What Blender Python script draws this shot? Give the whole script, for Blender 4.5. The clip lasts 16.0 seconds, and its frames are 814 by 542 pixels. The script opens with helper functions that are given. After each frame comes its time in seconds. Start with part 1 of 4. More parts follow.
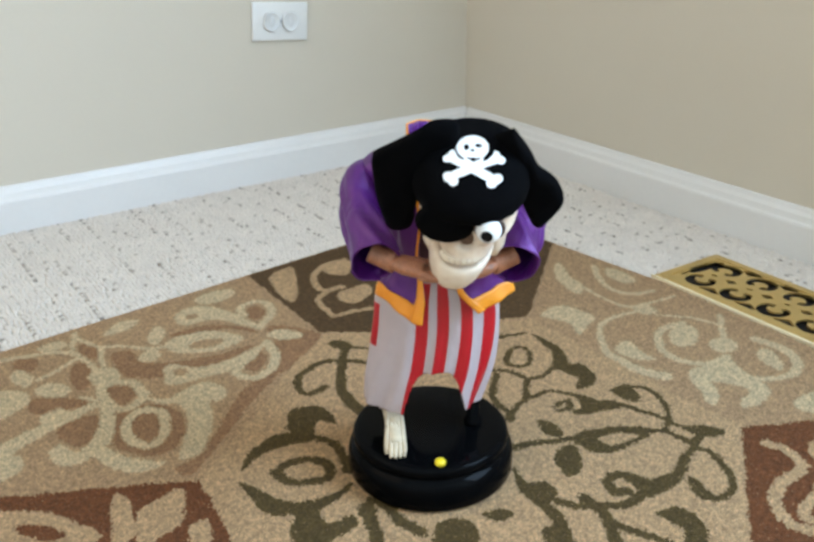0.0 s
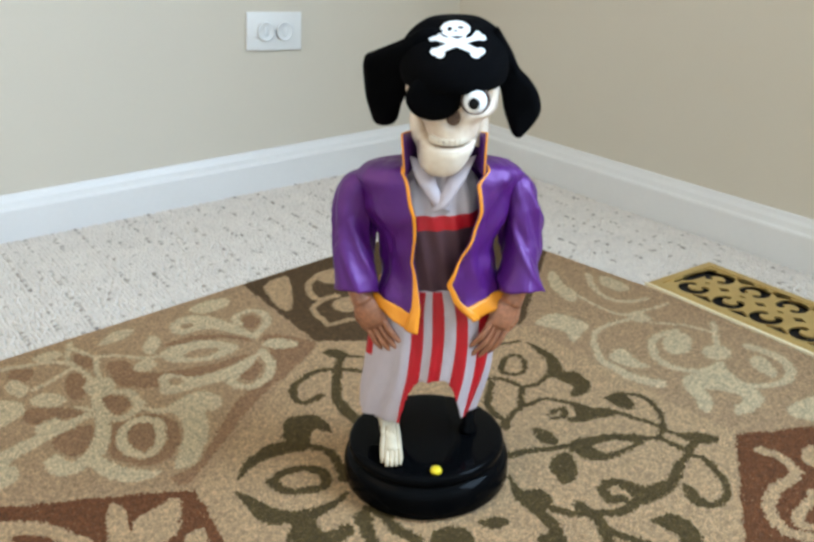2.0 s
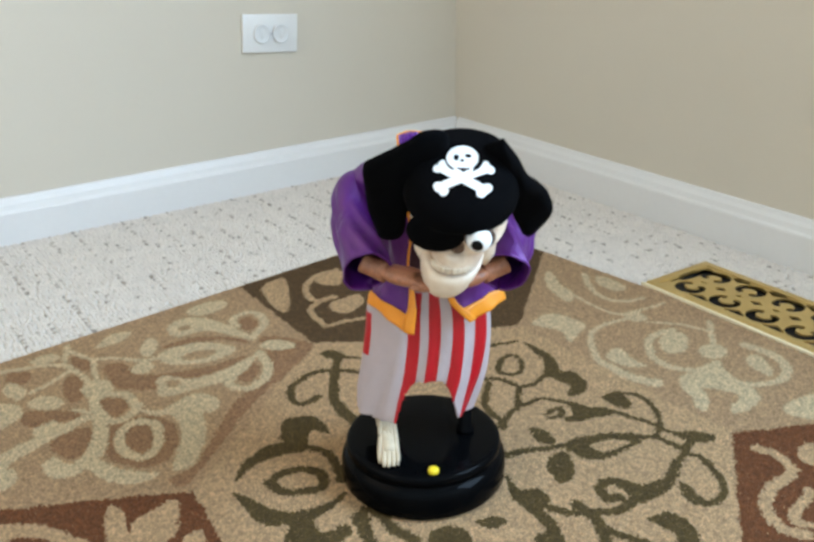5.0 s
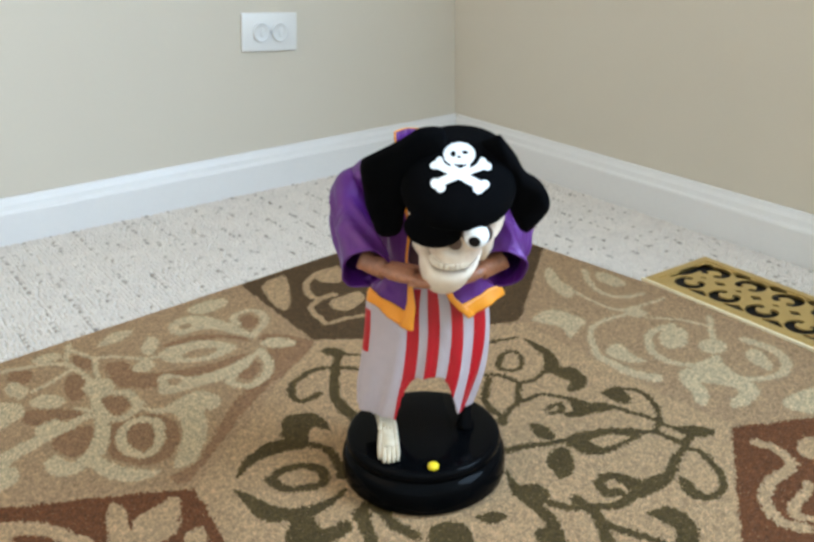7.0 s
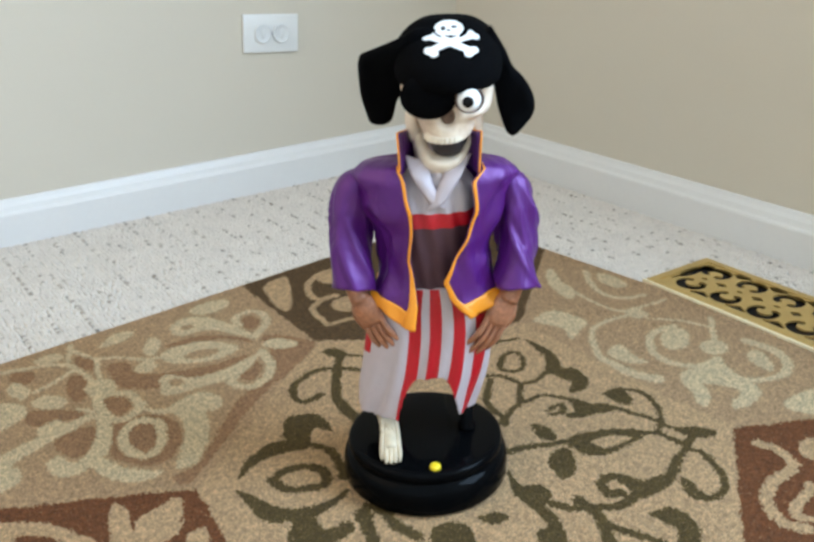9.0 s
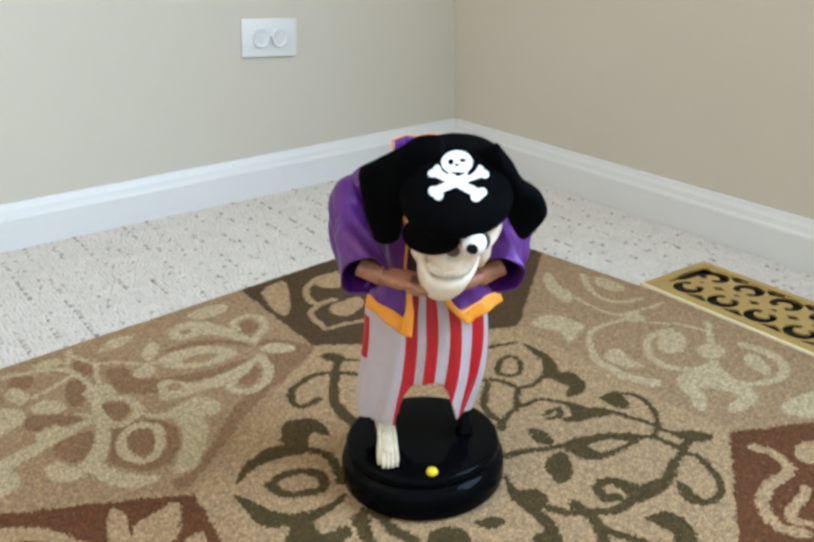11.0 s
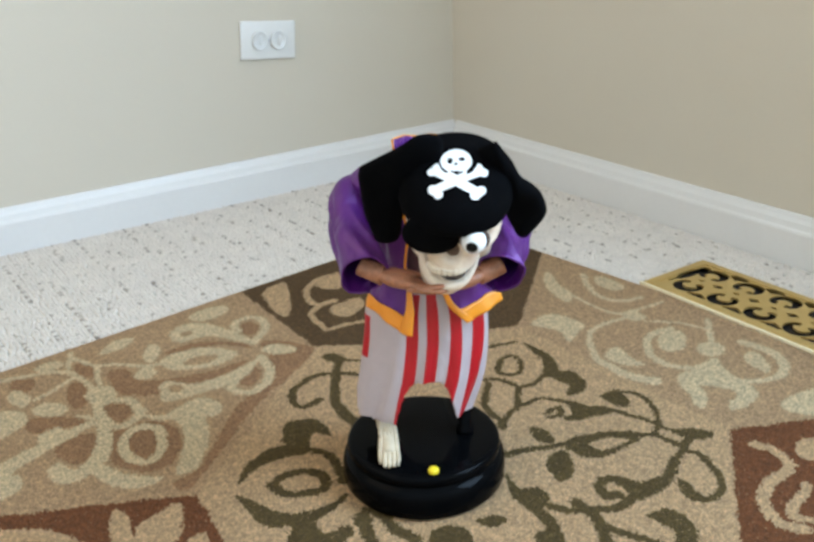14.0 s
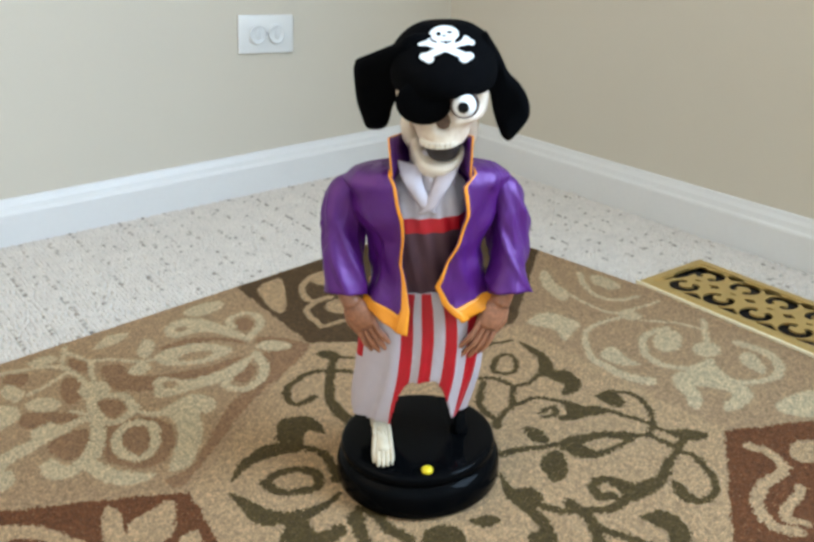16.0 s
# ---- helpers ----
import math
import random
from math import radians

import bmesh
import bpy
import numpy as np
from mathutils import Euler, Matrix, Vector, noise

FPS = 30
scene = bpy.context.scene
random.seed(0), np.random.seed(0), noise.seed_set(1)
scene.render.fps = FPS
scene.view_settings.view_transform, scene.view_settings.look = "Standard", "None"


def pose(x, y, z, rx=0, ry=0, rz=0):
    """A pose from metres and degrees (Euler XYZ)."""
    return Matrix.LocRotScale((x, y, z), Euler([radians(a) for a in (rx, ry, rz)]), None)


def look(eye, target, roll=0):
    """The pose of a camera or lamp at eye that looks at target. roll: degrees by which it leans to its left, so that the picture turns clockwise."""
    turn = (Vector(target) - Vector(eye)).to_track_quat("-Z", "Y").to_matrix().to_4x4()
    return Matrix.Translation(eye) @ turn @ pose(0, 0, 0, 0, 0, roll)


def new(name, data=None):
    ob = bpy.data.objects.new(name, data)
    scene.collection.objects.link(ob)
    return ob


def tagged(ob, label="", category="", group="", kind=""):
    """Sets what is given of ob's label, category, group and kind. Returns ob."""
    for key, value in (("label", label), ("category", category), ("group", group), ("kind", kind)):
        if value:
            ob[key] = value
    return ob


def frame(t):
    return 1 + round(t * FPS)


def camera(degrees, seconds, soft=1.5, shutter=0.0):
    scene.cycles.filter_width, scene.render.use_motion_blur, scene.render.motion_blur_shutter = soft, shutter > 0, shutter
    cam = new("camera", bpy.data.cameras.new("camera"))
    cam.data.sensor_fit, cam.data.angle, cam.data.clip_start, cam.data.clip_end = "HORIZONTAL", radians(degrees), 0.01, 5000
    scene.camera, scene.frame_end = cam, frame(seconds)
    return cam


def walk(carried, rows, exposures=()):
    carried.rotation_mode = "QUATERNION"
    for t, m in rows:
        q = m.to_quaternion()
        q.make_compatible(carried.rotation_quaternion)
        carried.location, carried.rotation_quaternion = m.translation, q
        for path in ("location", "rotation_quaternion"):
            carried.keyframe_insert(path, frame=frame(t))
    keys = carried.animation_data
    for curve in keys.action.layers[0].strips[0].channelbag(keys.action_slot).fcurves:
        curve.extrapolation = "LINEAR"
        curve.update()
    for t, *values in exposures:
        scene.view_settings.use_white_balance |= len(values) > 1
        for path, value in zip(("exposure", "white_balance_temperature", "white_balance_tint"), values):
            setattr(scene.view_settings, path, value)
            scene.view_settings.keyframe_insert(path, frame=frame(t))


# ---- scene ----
cam = camera(49.2, 16.0, soft=3.0, shutter=0.6)
PATH = [
    (0, (-1.205, -1.559, 0.531), (-0.186, -0.034, -0.266), -0.8),
    (0.5, (-1.204, -1.56, 0.531), (-0.186, -0.032, -0.262), -0.7),
    (1, (-1.207, -1.556, 0.531), (-0.18, -0.035, -0.264), -0.5),
    (1.5, (-1.206, -1.556, 0.534), (-0.175, -0.034, -0.254), -0.4),
    (2, (-1.208, -1.561, 0.533), (-0.173, -0.038, -0.247), -0.8),
    (2.5, (-1.203, -1.559, 0.532), (-0.171, -0.035, -0.251), -1.0),
    (3, (-1.205, -1.565, 0.533), (-0.172, -0.039, -0.245), -1.3),
    (3.5, (-1.206, -1.564, 0.534), (-0.168, -0.043, -0.245), -1.1),
    (4, (-1.208, -1.563, 0.532), (-0.167, -0.042, -0.244), -1.1),
    (6.5, (-1.208, -1.567, 0.535), (-0.176, -0.042, -0.245), -1.2),
    (7, (-1.207, -1.568, 0.533), (-0.173, -0.045, -0.248), -1.5),
    (7.5, (-1.208, -1.568, 0.534), (-0.174, -0.044, -0.246), -1.5),
    (8, (-1.207, -1.568, 0.533), (-0.177, -0.041, -0.247), -1.5),
    (8.5, (-1.209, -1.568, 0.534), (-0.177, -0.041, -0.242), -1.4),
    (9, (-1.209, -1.568, 0.533), (-0.175, -0.044, -0.245), -1.5),
    (11.5, (-1.207, -1.572, 0.538), (-0.172, -0.044, -0.233), -1.7),
    (12, (-1.207, -1.57, 0.533), (-0.175, -0.039, -0.235), -2.0),
    (12.5, (-1.208, -1.571, 0.535), (-0.172, -0.044, -0.236), -1.9),
    (13, (-1.209, -1.571, 0.534), (-0.172, -0.044, -0.235), -1.9),
    (13.5, (-1.208, -1.573, 0.535), (-0.175, -0.044, -0.236), -2.0),
    (14, (-1.209, -1.574, 0.536), (-0.173, -0.046, -0.234), -2.0),
    (14.5, (-1.21, -1.572, 0.533), (-0.174, -0.045, -0.238), -1.9),
    (15, (-1.208, -1.57, 0.534), (-0.179, -0.041, -0.242), -1.9),
    (15.5, (-1.209, -1.572, 0.534), (-0.179, -0.042, -0.239), -1.9),
    (16, (-1.205, -1.571, 0.539), (-0.167, -0.051, -0.244), -1.4),
]
walk(cam, [(t, look(eye, target, roll)) for t, eye, target, roll in PATH])

# ---- light ----
world = bpy.data.worlds.new("daylight")
scene.world = world
world.use_nodes = True
wn = world.node_tree.nodes
sky = wn.new("ShaderNodeTexSky")
sky.sky_type, sky.sun_disc = "NISHITA", False
sky.sun_elevation, sky.sun_rotation = radians(35), radians(200)
wn["Background"].inputs[1].default_value = 0.1
world.node_tree.links.new(sky.outputs[0], wn["Background"].inputs[0])
scene.view_settings.exposure = 0.0


def window_light(name, place, target, w, h, watts, colour):
    lamp = bpy.data.lights.new(name, "AREA")
    lamp.shape, lamp.size, lamp.size_y, lamp.energy, lamp.color = "RECTANGLE", w, h, watts, colour
    ob = new(name, lamp)
    ob.matrix_world = look(place, target)
    return ob


window_light("daylight_west", (-1.83, -0.65, 1.27), (0.0, -0.60, 1.0), 1.0, 1.3, 8, (1.0, 0.82, 0.58))
window_light("daylight_east", (-0.02, -2.15, 1.30), (-2.0, -2.12, 0.9), 1.3, 1.3, 80, (0.535, 0.745, 1.0))


# ---- materials ----
def material(name, colour, rough=0.6, vary=0.10, scale=30.0, bump=0.15, grain=300.0, metal=0.0, sheen=0.0, coat=0.0,
             second=None, stretch=(1, 1, 1), spec=0.5, per_piece=0.0, depth=0.001, wrinkle=0.0, glint=None):
    m = bpy.data.materials.new(name)
    m.use_nodes = True
    n, link = m.node_tree.nodes, m.node_tree.links.new
    b = n["Principled BSDF"]
    b.inputs["Roughness"].default_value, b.inputs["Metallic"].default_value = rough, metal
    b.inputs["Sheen Weight"].default_value, b.inputs["Coat Weight"].default_value = sheen, coat
    b.inputs["Specular IOR Level"].default_value = spec
    if glint:
        b.inputs["Specular Tint"].default_value = (*glint, 1)
    where, size = n.new("ShaderNodeTexCoord"), n.new("ShaderNodeMapping")
    size.inputs["Scale"].default_value = stretch
    link(where.outputs["Object"], size.inputs[0])
    big, fine = n.new("ShaderNodeTexNoise"), n.new("ShaderNodeTexNoise")
    big.inputs["Scale"].default_value, big.inputs["Detail"].default_value = scale, 4
    fine.inputs["Scale"].default_value, fine.inputs["Detail"].default_value = grain, 2
    link(size.outputs[0], big.inputs[0]), link(size.outputs[0], fine.inputs[0])
    add = n.new("ShaderNodeMath")
    add.operation = "MULTIPLY_ADD"
    add.inputs[1].default_value = 0.6
    half = n.new("ShaderNodeMath")
    half.operation = "MULTIPLY"
    half.inputs[1].default_value = 0.4
    link(fine.outputs[0], half.inputs[0])
    link(big.outputs[0], add.inputs[0]), link(half.outputs[0], add.inputs[2])
    ramp = n.new("ShaderNodeValToRGB")
    ramp.color_ramp.elements[0].position, ramp.color_ramp.elements[1].position = 0.3, 0.7
    low = second or [c * (1 - vary) for c in colour]
    ramp.color_ramp.elements[0].color = (*low, 1)
    ramp.color_ramp.elements[1].color = (*[min(1, c * (1 + vary)) for c in colour], 1)
    link(add.outputs[0], ramp.inputs[0])
    last = ramp.outputs[0]
    if per_piece:
        info, hsv, span = n.new("ShaderNodeNewGeometry"), n.new("ShaderNodeHueSaturation"), n.new("ShaderNodeMapRange")
        span.inputs[3].default_value, span.inputs[4].default_value = 1 - per_piece, 1 + per_piece
        link(info.outputs["Random Per Island"], span.inputs[0]), link(span.outputs[0], hsv.inputs["Value"])
        link(last, hsv.inputs["Color"])
        last = hsv.outputs[0]
    link(last, b.inputs["Base Color"])
    bp = n.new("ShaderNodeBump")
    bp.inputs["Strength"].default_value, bp.inputs["Distance"].default_value = bump, depth
    link(fine.outputs[0], bp.inputs["Height"]), link(bp.outputs[0], b.inputs["Normal"])
    if wrinkle:
        soft, wave = n.new("ShaderNodeTexNoise"), n.new("ShaderNodeBump")
        soft.inputs["Scale"].default_value, soft.inputs["Detail"].default_value, soft.inputs["Distortion"].default_value = 34, 2.6, 0.8
        wave.inputs["Strength"].default_value, wave.inputs["Distance"].default_value = wrinkle, 0.008
        long = n.new("ShaderNodeMapping")
        long.inputs["Scale"].default_value, long.inputs["Rotation"].default_value = (1.1, 1.1, 0.5), (0.7, 0.5, 0.3)
        link(where.outputs["Object"], long.inputs[0]), link(long.outputs[0], soft.inputs[0]), link(soft.outputs[0], wave.inputs["Height"])
        link(wave.outputs[0], bp.inputs["Normal"])
    return m


PAINT = material("wall_paint", (0.645, 0.588, 0.492), 0.75, 0.02, 3, 0.12, 260)
WHITE_TRIM = material("white_trim", (0.78, 0.77, 0.76), 0.38, 0.02, 8, 0.05, 120)
CEILING = material("ceiling_paint", (0.78, 0.77, 0.74), 0.9, 0.02, 3, 0.2, 150)
GLASSY = material("window_paint", (0.8, 0.8, 0.8), 0.4, 0.02)
CARPET = material("berber_base", (0.50, 0.48, 0.43), 0.95, 0.15, 60, 0.4, 400)
LOOP = material("berber_loop", (0.71, 0.655, 0.595), 0.95, 0.08, 25, 0.4, 900, per_piece=0.05)
FLECK = material("berber_fleck", (0.40, 0.35, 0.30), 0.95, 0.2, 25, 0.5, 900, per_piece=0.2)
PLASTIC = material("white_plastic", (0.80, 0.80, 0.79), 0.32, 0.01, 30, 0.0)
SLOT = material("slot_dark", (0.02, 0.02, 0.02), 0.6, 0.1)
BRASS = material("brass", (0.60, 0.42, 0.15), 0.40, 0.10, 25, 0.05, 500, metal=0.6)
BRASS_HIGHLIGHT = material("brass_highlight", (0.95, 0.86, 0.62), 0.3, 0.04, 25, 0.02, 500, metal=0.1)
DUCT_SHADE = material("duct_shade", (0.018, 0.015, 0.013), 0.7, 0.2)
BLACK_GLOSS = material("black_gloss", (0.0022, 0.0025, 0.0030), 0.08, 0.2, 60, 0.0, 300, spec=0.04)
YELLOW = material("yellow_plastic", (0.80, 0.62, 0.02), 0.35, 0.05)
BONE = material("bone_plastic", (0.80, 0.685, 0.560), 0.45, 0.08, 45, 0.25, 160, second=(0.60, 0.45, 0.33))
BONE_LIGHT = material("pale_bone_plastic", (0.80, 0.70, 0.585), 0.45, 0.05, 60, 0.25, 160, second=(0.70, 0.57, 0.44))
FOOT = material("cream_bone_plastic", (0.62, 0.52, 0.37), 0.5, 0.08, 80, 0.2, 260, second=(0.50, 0.42, 0.30))
TEETH = material("teeth", (0.79, 0.69, 0.56), 0.3, 0.05, 200, 0.05, 300)
MOUTH_SHADE = material("mouth_shade", (0.026, 0.020, 0.020), 0.6, 0.3, 120)
NOSE_SHADE = material("nose_shade_brown", (0.13, 0.075, 0.05), 0.6, 0.4, 150)
HAND = material("brown_bone", (0.41, 0.170, 0.090), 0.38, 0.25, 90, 0.35, 350, second=(0.24, 0.105, 0.06))
FELT = material("black_felt", (0.0014, 0.0015, 0.0020), 0.9, 0.3, 120, 0.3, 900, spec=0.05)
WHITE_PRINT = material("white_print", (0.86, 0.86, 0.86), 0.6, 0.02, 90, 0.1, 600)
EYE_WHITE = material("eye_white", (0.86, 0.86, 0.86), 0.16, 0.01, 40, 0.0)
EYE_BLACK = material("eye_black", (0.004, 0.004, 0.005), 0.3, 0.05, spec=0.15)
PURPLE = material("purple_satin", (0.066, 0.0056, 0.130), 0.42, 0.12, 55, 0.12, 1400, spec=0.9, wrinkle=0.65, glint=(0.86, 0.5, 1.0))
ORANGE = material("orange_satin", (0.86, 0.30, 0.015), 0.45, 0.07, 80, 0.15, 1200, spec=0.5, wrinkle=0.2)
RED = material("red_satin", (0.46, 0.004, 0.013), 0.42, 0.08, 90, 0.12, 1500, wrinkle=0.35)
WHITE_CLOTH = material("white_satin", (0.49, 0.420, 0.445), 0.42, 0.05, 90, 0.15, 1500, wrinkle=0.35)
MAUVE = material("mauve_cloth", (0.070, 0.026, 0.036), 0.7, 0.15, 80, 0.3, 1500)
RUG = {name: material("rug_" + name, colour, 0.95, vary, 170, 0.8, 1100, per_piece=0.30, depth=0.003) for name, colour, vary in (
    ("sand", (0.578, 0.376, 0.199), 0.30), ("tan", (0.508, 0.323, 0.172), 0.28), ("umber", (0.375, 0.205, 0.100), 0.24), ("cream", (0.690, 0.535, 0.318), 0.22),
    ("olive", (0.112, 0.072, 0.020), 0.36), ("rust", (0.195, 0.069, 0.021), 0.30), ("bark", (0.128, 0.071, 0.026), 0.28))}


# ---- mesh tools ----
def bm_new():
    return bmesh.new()


def finish(name, bm, mats, smooth=True):
    me = bpy.data.meshes.new(name)
    bm.normal_update()
    bm.to_mesh(me)
    bm.free()
    for m in (mats if isinstance(mats, (list, tuple)) else [mats]):
        me.materials.append(m)
    me.polygons.foreach_set("use_smooth", [smooth] * len(me.polygons))
    return new(name, me)


def part(name, bm, mats, parent, label="", smooth=True):
    ob = finish(name, bm, mats, smooth)
    ob.parent = parent
    if label:
        tagged(ob, label=label)
    return ob


def box(bm, x0, y0, z0, x1, y1, z1, bevel=0.0, mi=0):
    r = bmesh.ops.create_cube(bm, size=1)
    bmesh.ops.transform(bm, verts=r["verts"], matrix=Matrix.LocRotScale(
        ((x0 + x1) / 2, (y0 + y1) / 2, (z0 + z1) / 2), None, (abs(x1 - x0), abs(y1 - y0), abs(z1 - z0))))
    faces = list({f for v in r["verts"] for f in v.link_faces})
    for f in faces:
        f.material_index = mi
    if bevel:
        edges = list({e for v in r["verts"] for e in v.link_edges})
        out = bmesh.ops.bevel(bm, geom=edges, offset=bevel, segments=2, affect="EDGES", profile=0.6)
        for f in out["faces"]:
            f.material_index = mi
    return bm


def loft(bm, rings, caps=(True, True), mi=0, closed=True):
    rows = [[bm.verts.new(p) for p in ring] for ring in rings]
    made = []
    for a, b in zip(rows, rows[1:]):
        k = len(a)
        for i in range(k if closed else k - 1):
            f = bm.faces.new((a[i], a[(i + 1) % k], b[(i + 1) % k], b[i]))
            f.material_index = mi
            made.append(f)
    for flag, row in zip(caps, (rows[0][::-1], rows[-1])):
        if flag:
            f = bm.faces.new(row)
            f.material_index = mi
    return made


def ring(c, rx, ry, n=24, power=2.0, ry_back=None):
    """A level ring round c; a higher power makes it squarer, ry_back is its depth at the back."""
    out = []
    for i in range(n):
        a = 2 * math.pi * i / n
        ca, sa = math.cos(a), math.sin(a)
        k = (abs(ca) ** power + abs(sa) ** power) ** (-1 / power)
        d = ry if sa < 0 or ry_back is None else ry_back
        out.append(Vector((c[0] + rx * k * ca, c[1] + d * k * sa, c[2])))
    return out


def tube(bm, points, radii, n=12, mi=0, flat=1.0, side=None, caps=(True, True)):
    """A tapered round limb along points; flat squeezes it across the given side direction."""
    pts = [Vector(p) for p in points]
    rings = []
    for i, p in enumerate(pts):
        d = (pts[min(i + 1, len(pts) - 1)] - pts[max(i - 1, 0)]).normalized()
        s = Vector(side) if side else (Vector((0, 1, 0)) if abs(d.y) < 0.9 else Vector((1, 0, 0)))
        u = (s - d * s.dot(d)).normalized()
        v = d.cross(u)
        r = radii[i]
        rings.append([p + u * math.cos(2 * math.pi * k / n) * r * flat + v * math.sin(2 * math.pi * k / n) * r for k in range(n)])
    return loft(bm, rings, caps, mi)


def spline(points, steps=6):
    """Catmull-Rom curve through the points, of any number of values each."""
    p = [np.array(q, float) for q in points]
    p = [2 * p[0] - p[1]] + p + [2 * p[-1] - p[-2]]
    out = []
    for i in range(1, len(p) - 2):
        for k in range(steps):
            t = k / steps
            out.append(0.5 * (2 * p[i] + (p[i + 1] - p[i - 1]) * t + (2 * p[i - 1] - 5 * p[i] + 4 * p[i + 1] - p[i + 2]) * t * t
                              + (3 * p[i] - 3 * p[i + 1] + p[i + 2] - p[i - 1]) * t ** 3))
    out.append(p[-2])
    return out


def revolve(bm, profile, n=64, centre=(0, 0), mi=0, caps=(True, True)):
    return loft(bm, [[Vector((centre[0] + r * math.cos(2 * math.pi * i / n), centre[1] + r * math.sin(2 * math.pi * i / n), z))
                      for i in range(n)] for r, z in profile], caps, mi)


def ball(bm, c, r, squash=(1, 1, 1), mi=0, seg=24):
    out = bmesh.ops.create_uvsphere(bm, u_segments=seg, v_segments=seg // 2, radius=r)
    bmesh.ops.transform(bm, verts=out["verts"], matrix=Matrix.LocRotScale(c, None, squash))
    for f in {f for v in out["verts"] for f in v.link_faces}:
        f.material_index = mi


# ---- the room: the corner stands at the origin, walls along -x and -y ----
WX, WY, H = -1.85, -3.0, 2.44


def wall(name, a, b, out, hole=None, label=""):
    """A wall from a to b (plan), thickened along out, with an optional opening (from, to, sill, head) along it."""
    bm = bm_new()
    a, b, o = Vector((*a, 0)), Vector((*b, 0)), Vector((*out, 0)) * 0.12
    d, length = (b - a).normalized(), (b - a).length

    def block(s0, s1, z0, z1):
        p = [a + d * s0, a + d * s1, a + d * s1 + o, a + d * s0 + o]
        loft(bm, [[q + Vector((0, 0, z0)) for q in p], [q + Vector((0, 0, z1)) for q in p]])
    if hole:
        s0, s1, z0, z1 = hole
        block(0, s0, 0, H), block(s1, length, 0, H), block(s0, s1, 0, z0), block(s0, s1, z1, H)
    else:
        block(0, length, 0, H)
    bmesh.ops.recalc_face_normals(bm, faces=bm.faces)
    return tagged(finish(name, bm, PAINT, False), label or "warm beige painted room wall", "wall", kind="structure")


wall("wall_north", (WX, 0), (0.12, 0), (0, 1))
wall("wall_east", (0, 0), (0, WY - 0.12), (1, 0), (1.45, 2.85, 0.60, 1.95))
wall("wall_west", (WX, 0.12), (WX, WY - 0.12), (-1, 0), (0.22, 1.32, 0.60, 1.95))
wall("wall_south", (WX, WY), (0, WY), (0, -1))

bm = box(bm_new(), WX - 0.12, WY - 0.12, H, 0.12, 0.12, H + 0.1)
tagged(finish("ceiling", bm, CEILING, False), "plain white painted ceiling", "ceiling", kind="structure")
bm = box(bm_new(), WX - 0.12, WY - 0.12, -0.12, 0.12, 0.12, -0.004)
floor = tagged(finish("floor", bm, CARPET, False), "cream berber carpet floor with brown flecks", "floor", kind="structure")


def window_frame(name, centre, axis, w, h, z):
    """White sash frame with sill in a wall opening; axis 0 along x, 1 along y."""
    root = tagged(new(name), "white sash window letting in daylight", "window", kind="structure")
    root.matrix_world = pose(centre[0], centre[1], z, 0, 0, 90 * axis)
    for nm, x0, z0, x1, z1 in (("frame_side", -w / 2, 0, -w / 2 + 0.05, h), ("frame_side", w / 2 - 0.05, 0, w / 2, h),
                               ("frame_rail", -w / 2 + 0.05, 0, w / 2 - 0.05, 0.05), ("frame_rail", -w / 2 + 0.05, h - 0.05, w / 2 - 0.05, h),
                               ("meeting_rail", -w / 2 + 0.05, h / 2 - 0.02, w / 2 - 0.05, h / 2 + 0.02)):
        part(nm, box(bm_new(), x0, -0.02, z0, x1, 0.02, z1, 0.004), GLASSY, root, smooth=False)


window_frame("window_1", (WX - 0.09, -0.65), 1, 1.10, 1.35, 0.60)
window_frame("window_2", (0.09, -2.15), 1, 1.40, 1.35, 0.60)


def baseboard(name, a, b, inward):
    """Moulded white baseboard with a coved top, from a to b."""
    bm = bm_new()
    a, b, n = Vector((*a, 0)), Vector((*b, 0)), Vector((*inward, 0))
    prof = [(0.001, -0.004), (0.0145, -0.004), (0.0145, 0.050), (0.0135, 0.0535), (0.0115, 0.056), (0.0105, 0.060), (0.0095, 0.065),
            (0.0065, 0.0705), (0.0055, 0.0735), (0.0045, 0.0765), (0.001, 0.0775)]
    loft(bm, [[p + n * d + Vector((0, 0, z)) for d, z in prof] for p in (a, b)])
    bmesh.ops.recalc_face_normals(bm, faces=bm.faces)
    return tagged(finish(name, bm, WHITE_TRIM, False), "white painted wooden baseboard with moulded top", "baseboard", kind="structure")


baseboard("baseboard", (WX, 0), (-0.001, 0), (0, -1))
baseboard("baseboard", (0, -0.0148), (0, WY), (-1, 0))
baseboard("baseboard", (WX, WY), (WX, 0), (1, 0))
baseboard("baseboard", (0, WY), (WX, WY), (0, 1))


